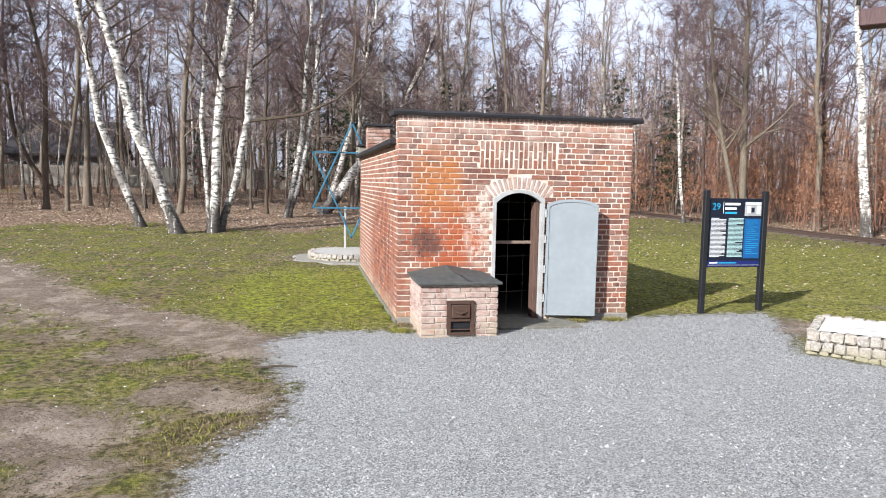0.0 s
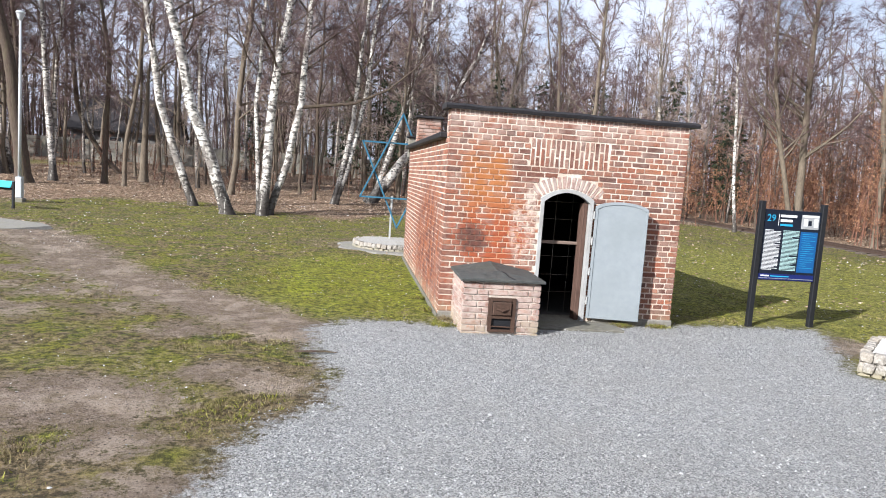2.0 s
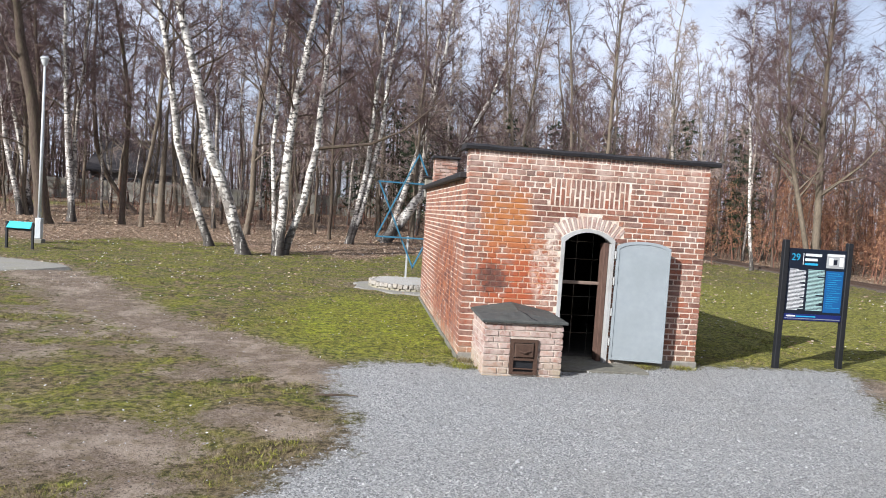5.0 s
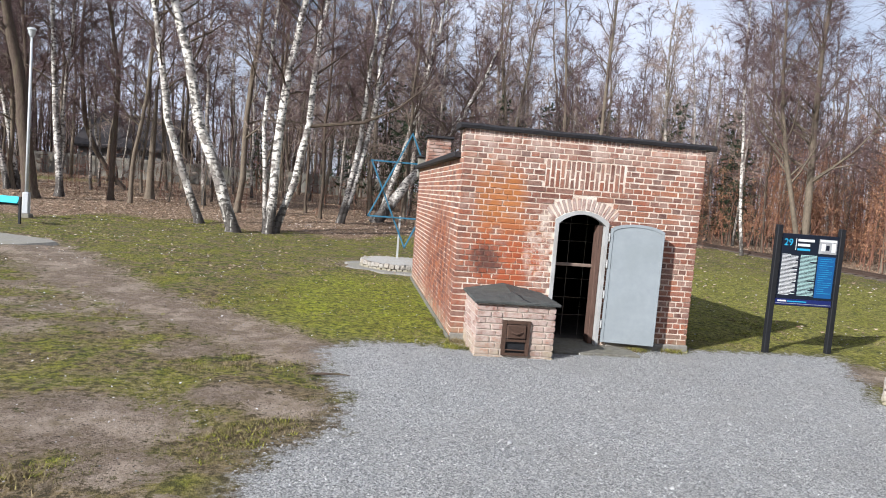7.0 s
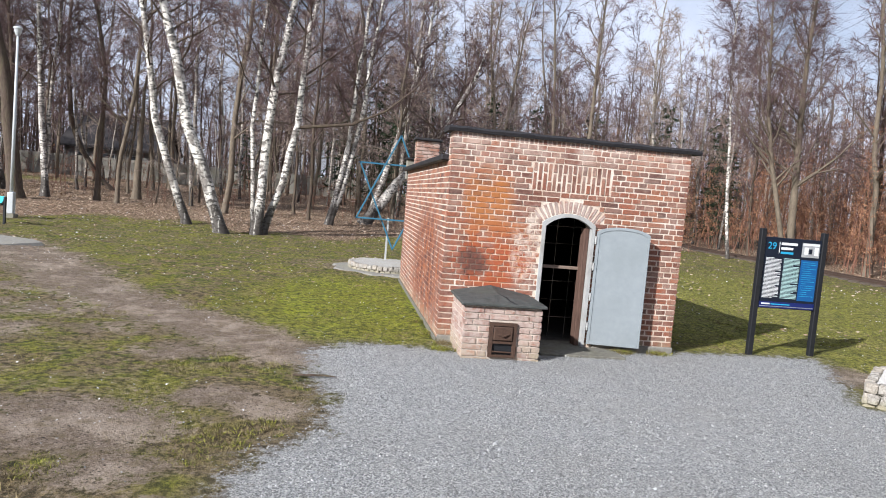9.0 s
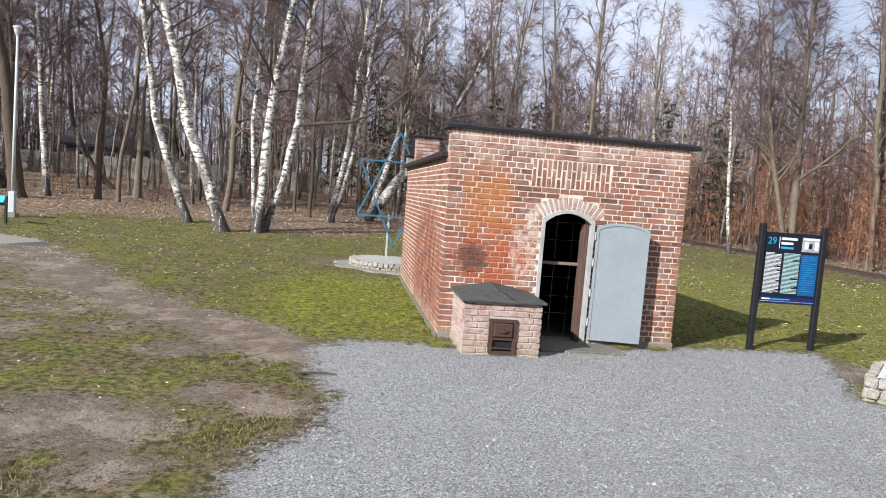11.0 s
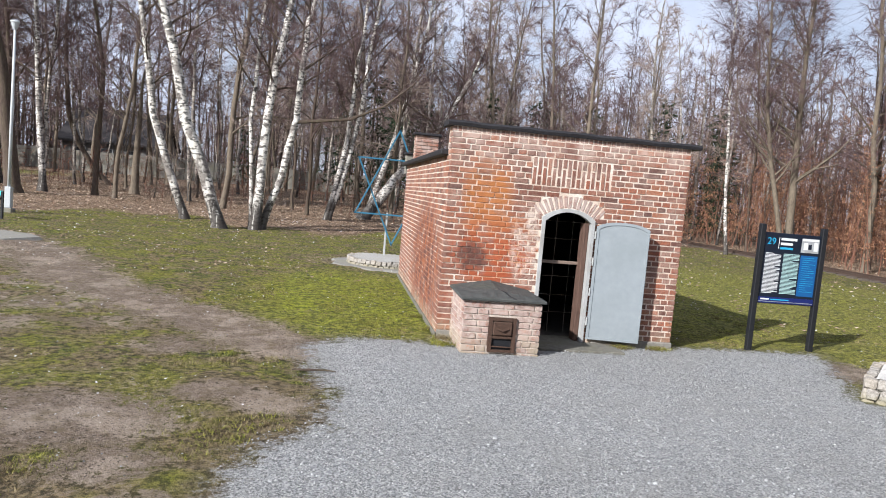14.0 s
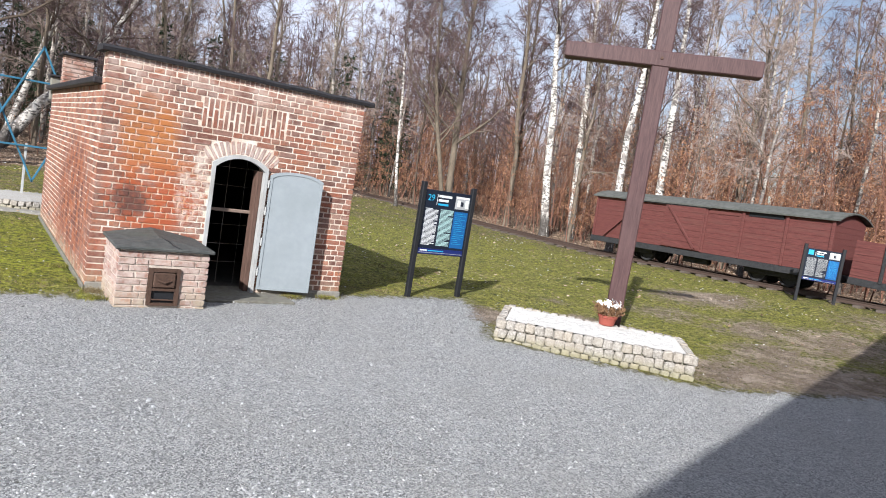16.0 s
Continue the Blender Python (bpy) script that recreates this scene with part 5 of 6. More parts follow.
def flat_bits(rs, x, y, lo, hi, tilt, lift=0.015, more=0.0):
    n = len(x)
    z = np.array([ground_z(p, q) for p, q in zip(x, y)]) + lift
    s = rs.uniform(lo, hi, n) + more
    t = rs.rand(n) * math.tau
    v = np.zeros((n, 4, 3))
    for k, r in enumerate((1, 0.55, 1, 0.55)):
        c, q = np.cos(t + k * math.pi / 2) * s * r, np.sin(t + k * math.pi / 2) * s * r
        v[:, k] = np.stack([x + c, y + q, z + rs.uniform(-0.5, 1, n) * s * tilt], 1)
    return v.reshape(-1, 3), np.arange(n * 4).reshape(n, 4)


def stuff(name, verts, faces, material, label, category):
    me = bpy.data.meshes.new(name)
    nv, nf, k = len(verts), len(faces), faces.shape[1]
    me.vertices.add(nv)
    me.vertices.foreach_set("co", np.asarray(verts, np.float32).ravel())
    me.loops.add(nf * k)
    me.loops.foreach_set("vertex_index", faces.astype(np.int32).ravel())
    me.polygons.add(nf)
    me.polygons.foreach_set("loop_start", np.arange(0, nf * k, k, dtype=np.int32))
    me.update(calc_edges=True)
    me.validate()
    me.materials.append(material)
    return tagged(new(name, me), label, category, kind="stuff")


scatter()


# ---- things round the forecourt ----
SIGN_NAVY = speckled("dark_sign_film", (0.010, 0.014, 0.025), (0.014, 0.019, 0.032), 6, 0.35, bump=0.0)
SIGN_BLUE = speckled("blue_sign_film", (0.012, 0.085, 0.25), (0.016, 0.10, 0.28), 6, 0.4, bump=0.0)
SIGN_FOOT = speckled("indigo_sign_film", (0.012, 0.02, 0.11), (0.016, 0.026, 0.13), 6, 0.4, bump=0.0)
SIGN_CYAN = speckled("cyan_print", (0.03, 0.32, 0.55), (0.04, 0.36, 0.6), 6, 0.4, bump=0.0)
SIGN_WHITE = speckled("white_print", (0.66, 0.68, 0.70), (0.74, 0.75, 0.76), 6, 0.4, bump=0.0)
SIGN_MINT = speckled("pale_mint_print", (0.40, 0.60, 0.60), (0.46, 0.66, 0.65), 6, 0.4, bump=0.0)
SIGN_GREY = speckled("grey_photo_print", (0.25, 0.26, 0.27), (0.4, 0.41, 0.42), 12, 0.4, bump=0.0)
CYAN_PANEL = speckled("turquoise_panel", (0.03, 0.42, 0.52), (0.04, 0.47, 0.57), 5, 0.4, bump=0.0)


def numeral(text, size, material, parent, m):
    cu = bpy.data.curves.new("numeral", "FONT")
    cu.body = text
    cu.size = size
    cu.extrude = 0.0006
    ob = bpy.data.objects.new("numeral_source", cu)
    scene.collection.objects.link(ob)
    me = bpy.data.meshes.new_from_object(ob.evaluated_get(bpy.context.evaluated_depsgraph_get()))
    bpy.data.objects.remove(ob)
    me.materials.clear()
    me.materials.append(material)
    out = new("numeral", me)
    out.parent = parent
    out.matrix_basis = m
    return out


def info_board(x, y, rz, width, z0, z1, post_top, label, seed, number=True):
    """A dark panel between two square posts; its print lies on the front face (towards -y)."""
    rng = random.Random(seed)
    gz = ground_z(x, y)
    b = empty("information_board", (x, y, gz), label, "information board", rz=rz)
    hw = width / 2
    for s in (-1, 1):
        part("post", block(s * hw - 0.04, s * hw + 0.04, -0.04, 0.04, -0.15, post_top, bevel=0.006), BLACK_STEEL, b, "black square steel post")
    inner = hw - 0.043
    panel = part("panel", block(-inner, inner, -0.018, 0.018, z0, z1, bevel=0.003), SIGN_NAVY, b, "dark navy printed panel")

    def patch(name, u0, u1, v0, v1, mat, lift=0.0):
        X = lambda u: -inner + 2 * inner * u
        Z = lambda v: z1 - (z1 - z0) * v
        return part(name, block(X(u0), X(u1), -0.0225 - lift, -0.0185, Z(v1), Z(v0)), mat, panel)
    patch("footer", 0.01, 0.99, 0.905, 0.99, SIGN_FOOT)
    patch("footer_bar", 0.05, 0.2, 0.925, 0.945, SIGN_WHITE, 0.002)
    patch("footer_bar", 0.22, 0.55, 0.93, 0.945, SIGN_CYAN, 0.002)
    patch("footer_rule", 0.02, 0.98, 0.965, 0.972, SIGN_GREY, 0.002)
    patch("title_rule", 0.255, 0.262, 0.06, 0.22, SIGN_WHITE)
    patch("title_bar", 0.29, 0.57, 0.065, 0.10, SIGN_WHITE)
    patch("title_bar", 0.29, 0.50, 0.13, 0.165, SIGN_WHITE)
    patch("title_bar", 0.29, 0.51, 0.195, 0.225, SIGN_CYAN)
    patch("photo", 0.66, 0.97, 0.05, 0.25, SIGN_GREY)
    patch("photo_tone", 0.67, 0.96, 0.055, 0.085, SIGN_WHITE, 0.002)
    patch("photo_tone", 0.70, 0.77, 0.11, 0.21, SIGN_WHITE, 0.002)
    patch("photo_tone", 0.88, 0.95, 0.10, 0.22, SIGN_WHITE, 0.002)
    patch("photo_tone", 0.78, 0.84, 0.13, 0.2, SIGN_NAVY, 0.002)
    patch("blue_column", 0.67, 0.97, 0.29, 0.87, SIGN_BLUE)
    for c, (u0, u1, mat) in enumerate(((0.04, 0.32, SIGN_WHITE if number else SIGN_GREY), (0.36, 0.645, SIGN_MINT if number else SIGN_GREY), (0.70, 0.94, SIGN_CYAN))):
        v = 0.285 if c < 2 else 0.32
        while v < (0.85 if c < 2 else 0.83):
            e = u1 - (rng.random() < 0.2) * rng.uniform(0.03, 0.15)
            patch("text_line", u0 + 0.005, e, v, v + (0.0085 if c < 2 else 0.005), mat, 0.002)
            v += 0.0185 if c < 2 else 0.03
    if number:
        numeral("29", 0.15 * (z1 - z0) * 0.9, SIGN_CYAN, panel, Matrix.Translation((-inner + 0.045, -0.0235, z1 - (z1 - z0) * 0.165)) @ Matrix.Rotation(radians(90), 4, "X"))
    else:
        patch("number_block", 0.05, 0.2, 0.05, 0.2, SIGN_CYAN)
    return b


info_board(5.37, 0.29, 0, 1.02, 0.72, 1.80, 1.92, "black information board with blue text columns on two posts", 1)
info_board(17.7, 0.07, -50, 0.94, 0.55, 1.42, 1.52, "black information board standing before the freight wagon", 2, number=False)


# ---- the cross on its cobbled bed ----
def build_plinth():
    rng = random.Random(8)
    p = empty("cobbled_plinth", (6.05, -2.73, 0), "low raised bed edged with granite setts and white grit", "plinth", rz=-45)
    lx, ly, top = 1.30, 0.67, 0.28
    part("bed", block(-lx + 0.05, lx - 0.05, -ly + 0.05, ly - 0.05, -0.2, top - 0.03), CONCRETE, p, "mortar core between the setts")
    bm = bmesh.new()
    nx, ny = 40, 24
    vs = [[bm.verts.new((-lx + 0.11 + (2 * lx - 0.22) * i / nx, -ly + 0.11 + (2 * ly - 0.22) * j / ny, top - 0.012 + rng.uniform(-0.006, 0.010))) for j in range(ny + 1)] for i in range(nx + 1)]
    for i in range(nx):
        for j in range(ny):
            bm.faces.new((vs[i][j], vs[i + 1][j], vs[i + 1][j + 1], vs[i][j + 1]))
    part("grit_surface", bm, WHITE_GRIT, p, "coarse white grit surface")
    shapes = []
    for k in range(7):
        bm = block(-0.058, 0.058, -0.055, 0.055, -0.058, 0.058)
        bmesh.ops.bevel(bm, geom=list(bm.edges), offset=0.016, segments=1, affect="EDGES")
        for v in bm.verts:
            v.co += Vector((rng.uniform(-0.010, 0.010), rng.uniform(-0.010, 0.010), rng.uniform(-0.010, 0.010)))
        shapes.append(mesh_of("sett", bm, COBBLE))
    for row in range(4):
        z = top - 0.062 - row * 0.122
        for (ax, ay), (bx, by) in (((-lx, -ly), (lx, -ly)), ((lx, -ly), (lx, ly)), ((lx, ly), (-lx, ly)), ((-lx, ly), (-lx, -ly))):
            ln = math.hypot(bx - ax, by - ay)
            ang = math.degrees(math.atan2(by - ay, bx - ax))
            n = int((ln - 0.06) / 0.127)
            for i in range(n):
                u = (i + 0.5 + (0.3 if row % 2 else 0)) / (n + 0.3)
                ox, oy = -math.sin(radians(ang)) * 0.045, math.cos(radians(ang)) * 0.045
                ob = new("sett", shapes[rng.randrange(7)])
                ob.parent = p
                ob.matrix_basis = pose(ax + (bx - ax) * u + ox, ay + (by - ay) * u + oy, z + rng.uniform(-0.008, 0.008), rng.uniform(-4, 4) + 180 * rng.randrange(2), rng.uniform(-5, 5), ang + rng.uniform(-4, 4))
    return p


build_plinth()


def build_cross():
    cx, cy = 7.02, -2.22
    c = empty("wooden_cross", (cx, cy, 0.27), "tall dark-stained wooden cross standing in white grit", "cross", rz=-48)

    def beam(x0, x1, y0, y1, z0, z1):
        bm = bmesh.new()
        box(bm, x0, x1, y0, y1, z0, z1)
        long_axis = 2 if z1 - z0 > x1 - x0 else 0
        es = [e for e in bm.edges if abs((e.verts[0].co - e.verts[1].co)[long_axis]) > 1]
        bmesh.ops.subdivide_edges(bm, edges=es, cuts=14)
        for v in bm.verts:
            v.co += Vector([noise.noise(v.co * 1.3 + Vector((k * 7, 3, 1))) * 0.012 for k in range(3)])
        bmesh.ops.bevel(bm, geom=[e for e in bm.edges if len(e.link_faces) == 2 and e.calc_face_angle(0) > 0.9], offset=0.014, segments=1, affect="EDGES")
        return bm
    part("post", beam(-0.125, 0.125, -0.12, 0.12, -0.5, 5.4), CROSS_WOOD, c, "dark squared oak post")
    part("crossbeam", beam(-1.42, 1.42, -0.135, 0.13, 3.86, 4.09), CROSS_WOOD, c, "dark squared oak crossbeam")
    part("bolt", tube(bmesh.new(), [(0.0, -0.15, 3.98), (0.0, -0.12, 3.98)], 0.022, 8), RUST, c)
    return c


build_cross()


def build_pot():
    x, y, z = 6.55, -2.52, 0.275
    p = empty("flower_pot", (x, y, z), "terracotta pot of dry heather topped with white flowers", "flower pot")
    p.scale = (0.86, 0.86, 0.86)
    bm = bmesh.new()
    prof = [(0.0, 0.0), (0.11, 0.0), (0.125, 0.01), (0.15, 0.13), (0.165, 0.135), (0.168, 0.175), (0.15, 0.18), (0.14, 0.15), (0.0, 0.15)]
    rings = []
    for r, h in prof:
        rings.append([bm.verts.new((r * math.cos(k * math.tau / 20), r * math.sin(k * math.tau / 20), h)) for k in range(20)] if r else [bm.verts.new((0, 0, h))])
    for a, b in zip(rings, rings[1:]):
        for k in range(20):
            q = [a[k % len(a)], a[(k + 1) % len(a)], b[(k + 1) % len(b)], b[k % len(b)]]
            bm.faces.new(list(dict.fromkeys(q)))
    part("pot", bm, TERRACOTTA, p, "terracotta-red clay pot", smooth=False)
    rs = np.random.RandomState(4)
    g = Geo()
    for _ in range(420):
        a, r = rs.rand() * math.tau, rs.rand() ** 0.5
        s = np.array((math.cos(a) * r * 0.13, math.sin(a) * r * 0.13, 0.15))
        e = s + np.array((math.cos(a) * r * 0.11, math.sin(a) * r * 0.11, 0.08 + 0.12 * rs.rand())) + rs.normal(0, 0.02, 3)
        g.tube((s, e), (0.006, 0.003), 3)
        for _ in range(3):
            q = e + rs.normal(0, 0.02, 3)
            u1, u2 = rs.normal(0, 0.010, 3), rs.normal(0, 0.010, 3)
            g.add([q - u1, q - u2, q + u1, q + u2], [(0, 1, 2, 3)])
    part("heather", g.mesh("heather", HEATHER), HEATHER, p, "bushy brown dry heather")
    for _ in range(24):
        g = Geo()
        a, r = rs.rand() * math.tau, 0.19 * rs.rand() ** 0.5
        c = np.array((math.cos(a) * r, math.sin(a) * r, 0.33 + 0.09 * rs.rand()))
        nrm = unit(np.array((math.cos(a) * r * 3, math.sin(a) * r * 3 - 0.4, 0.6)))
        t1 = unit(np.cross(nrm, (0.1, 0.2, 1)))
        t2 = np.cross(nrm, t1)
        for k in range(5):
            w = k * math.tau / 5 + rs.rand()
            d = t1 * math.cos(w) + t2 * math.sin(w)
            o = np.cross(nrm, d)
            g.add([c, c + d * 0.028 + o * 0.018, c + d * 0.05 + nrm * 0.012, c + d * 0.028 - o * 0.018], [(0, 1, 2, 3)])
        g.tube((c, c - np.array((0, 0, 0.15))), (0.003, 0.003), 3)
        part("blossom", g.mesh("blossom", PETAL), PETAL, p, "white five-petalled blossom")
    return p


build_pot()


# ---- the star memorial ----
def build_star():
    cx, cy = -0.08, 8.2
    rng = random.Random(2)
    base = empty("round_stone_bed", (cx, cy, 0), "round low stone bed below the star memorial", "plinth")
    n = 44
    bm = bmesh.new()
    rim = [bm.verts.new((0.98 * math.cos(k * math.tau / n), 0.98 * math.sin(k * math.tau / n), 0.18 + rng.uniform(-0.01, 0.01))) for k in range(n)]
    mid = bm.verts.new((0, 0, 0.19))
    for k in range(n):
        bm.faces.new((rim[k], rim[(k + 1) % n], mid))
    part("grit_surface", bm, PALE_FILL, base, "pale grit fill")
    shapes = []
    for k in range(5):
        q = block(-0.058, 0.058, -0.055, 0.055, -0.055, 0.055)
        bmesh.ops.bevel(q, geom=list(q.edges), offset=0.016, segments=1, affect="EDGES")
        for v in q.verts:
            v.co += Vector((rng.uniform(-0.01, 0.01), rng.uniform(-0.01, 0.01), rng.uniform(-0.01, 0.01)))
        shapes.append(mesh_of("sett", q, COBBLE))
    for row in range(2):
        for k in range(50):
            a = (k + row * 0.5) * math.tau / 50
            ob = new("sett", shapes[rng.randrange(5)])
            ob.parent = base
            ob.matrix_basis = pose((1.02 + rng.uniform(-0.015, 0.015)) * math.cos(a), 1.02 * math.sin(a), 0.13 - row * 0.11 + rng.uniform(-0.012, 0.012), rng.uniform(-9, 9), rng.uniform(-9, 9), math.degrees(a) + 90 + rng.uniform(-6, 6))
    bm = bmesh.new()
    ring = [[bm.verts.new((r * math.cos(k * math.tau / 36) * (1 + 0.06 * math.sin(k * 1.3)), r * math.sin(k * math.tau / 36) * (1 + 0.05 * math.sin(k * 2.1)), z)) for k in range(36)] for r, z in ((1.05, 0.03), (1.42, 0.025), (1.55, -0.06))]
    for a, b in zip(ring, ring[1:]):
        for k in range(36):
            bm.faces.new((a[k], a[(k + 1) % 36], b[(k + 1) % 36], b[k]))
    part("apron", bm, CONCRETE, base, "worn grey gravel apron round the bed")
    star = empty("star_memorial", (-0.03, 8.75, 0.15), "openwork blue steel six-pointed star on slim posts", "memorial")
    hw, zt, zb, zu, zl = 1.0, 3.29, 0.33, 2.53, 1.10
    up = [(0, zt), (-hw, zl), (hw, zl)]
    dn = [(0, zb), (-hw, zu), (hw, zu)]
    for tri, y in ((up, -0.03), (dn, 0.03)):
        for a, b in zip(tri, tri[1:] + tri[:1]):
            d = Vector((b[0] - a[0], 0, b[1] - a[1]))
            ang = math.atan2(d.z, d.x)
            ob = part("bar", block(-0.02, d.length + 0.02, -0.019, 0.019, -0.02, 0.02, bevel=0.004), STAR_STEEL, star)
            ob.matrix_basis = Matrix.Translation((a[0], y, a[1])) @ Matrix.Rotation(-ang, 4, "Y")
    for x in (-0.16, 0.30):
        part("post", block(x - 0.025, x + 0.025, 0.06, 0.11, -0.1, zl + 0.05, bevel=0.004), PAINT_WORN, star, "slim grey steel post")


build_star()


# ---- lamp, low board and path on the meadow ----
def build_lamp():
    x, y = -12.34, 15.67
    p = empty("lamp_post", (x, y, ground_z(x, y)), "slim grey park lamp on a white concrete foot", "lamp post")
    part("foot", block(-0.16, 0.16, -0.16, 0.16, -0.1, 0.14, bevel=0.02), CONCRETE, p, "square concrete foot")
    part("base_box", block(-0.10, 0.10, -0.10, 0.10, 0.14, 0.85, bevel=0.02), GALVANISED, p, "pale steel service box")
    part("pole", tube(bmesh.new(), [(0, 0, 0.85), (0, 0, 3.2), (0, 0, 6.05)], [0.06, 0.05, 0.035], 12), GALVANISED, p, smooth=True)
    head = part("lantern", tube(bmesh.new(), [(0, 0, 6.0), (0, 0, 6.1), (0, 0, 6.22)], [0.06, 0.10, 0.12], 14), GALVANISED, p, "small round lantern")
    part("lantern_cap", tube(bmesh.new(), [(0, 0, 6.22), (0, 0, 6.27), (0, 0, 6.30)], [0.15, 0.13, 0.03], 14), GALVANISED, head)


build_lamp()


def build_low_board():
    x, y = -11.9, 13.4
    p = empty("low_sign", (x, y, ground_z(x, y)), "low slanted turquoise sign panel on two black legs", "sign", rz=-12)
    for s in (-0.43, 0.43):
        part("leg", block(s - 0.035, s + 0.035, -0.03, 0.03, -0.1, 0.82, bevel=0.004), BLACK_STEEL, p)
    q = part("panel", block(-0.39, 0.39, -0.015, 0.015, -0.12, 0.12, bevel=0.003), CYAN_PANEL, p, "turquoise panel")
    q.matrix_basis = pose(0, -0.01, 0.72, -35, 0, 0)
    part("back_panel", block(-0.39, 0.39, 0.012, 0.02, 0.55, 0.62), BLACK_STEEL, p)


build_low_board()

bm = bmesh.new()
edge = [(-8.5, 8.55), (-8.9, 9.1), (-10.2, 9.8), (-13.5, 10.9), (-17, 11.2), (-17, 7.6), (-12.5, 7.3), (-9.6, 7.0), (-8.9, 7.6)]
vs = [bm.verts.new((a, b, ground_z(a, b) + 0.035)) for a, b in edge]
ve = [bm.verts.new((a * 1.0 + (0.12 if a > -10 else 0), b, ground_z(a, b) - 0.06)) for a, b in edge]
bm.faces.new(vs)
for i in range(len(edge)):
    j = (i + 1) % len(edge)
    bm.faces.new((vs[i], ve[i], ve[j], vs[j]))
tagged(part("pavement", bm, CONCRETE), "pale worn end of a paved footpath", "footpath", kind="structure")

# a fallen stick on the gravel's edge
tagged(part("stick", tube(bmesh.new(), [(-1.78, -2.18, 0.02), (-1.6, -2.2, 0.03), (-1.45, -2.17, 0.025), (-1.33, -2.19, 0.02)], [0.008, 0.014, 0.012, 0.005], 6), BARK), "short dark stick lying on the gravel", "stick")


# ---- railway ----
def track_z(y):
    return ground_z(19.4, y)


def track_x(y):
    return 19.42 + 0.02 * (y - 4)


def build_track():
    t = empty("railway_track", (19.4, 0, 0), "narrow rusty railway track on wooden sleepers", "railway track")
    for s in (-0.39, 0.39):
        bm = bmesh.new()
        prev = None
        for i in range(60):
            y = -14 + i * 1.2
            x, z = track_x(y) + s - 19.4, track_z(y) + 0.055
            ring = [bm.verts.new((x + a, y, z + b)) for a, b in ((-0.05, 0), (0.05, 0), (0.05, 0.012), (0.012, 0.025), (0.012, 0.085), (0.03, 0.09), (0.03, 0.115), (-0.03, 0.115), (-0.03, 0.09), (-0.012, 0.085), (-0.012, 0.025), (-0.05, 0.012))]
            if prev:
                for k in range(12):
                    bm.faces.new((prev[k], prev[(k + 1) % 12], ring[(k + 1) % 12], ring[k]))
            prev = ring
        part("rail", bm, RAIL, t, "rusty steel rail")
    me = mesh_of("sleeper", block(-0.75, 0.75, -0.1, 0.1, -0.08, 0.055, bevel=0.012), SLEEPER)
    r = random.Random(6)
    for i in range(104):
        y = -13.6 + i * 0.62
        ob = part("sleeper", me, None, t)
        ob.matrix_basis = pose(track_x(y) - 19.4 + r.uniform(-0.03, 0.03), y, track_z(y) + 0.005, 0, 0, r.uniform(-2, 2))


build_track()


def wheel(parent, x, y, z, r=0.36):
    bm = bmesh.new()
    prof = [(0.06, -0.09), (0.1, -0.09), (0.1, -0.05), (r - 0.07, -0.03), (r - 0.06, -0.06), (r, -0.06), (r, 0.03), (r + 0.025, 0.035), (r + 0.025, 0.06), (r - 0.06, 0.06), (r - 0.07, 0.02), (0.1, 0.05), (0.06, 0.05)]
    rings = [[bm.verts.new((b, q * math.cos(k * math.tau / 24), q * math.sin(k * math.tau / 24))) for k in range(24)] for q, b in prof]
    for a, b in zip(rings, rings[1:] + rings[:1]):
        for k in range(24):
            bm.faces.new((a[k], a[(k + 1) % 24], b[(k + 1) % 24], b[k]))
    ob = part("wheel", bm, WAGON_IRON, parent)
    ob.matrix_basis = Matrix.Translation((x, y, z))
    return ob


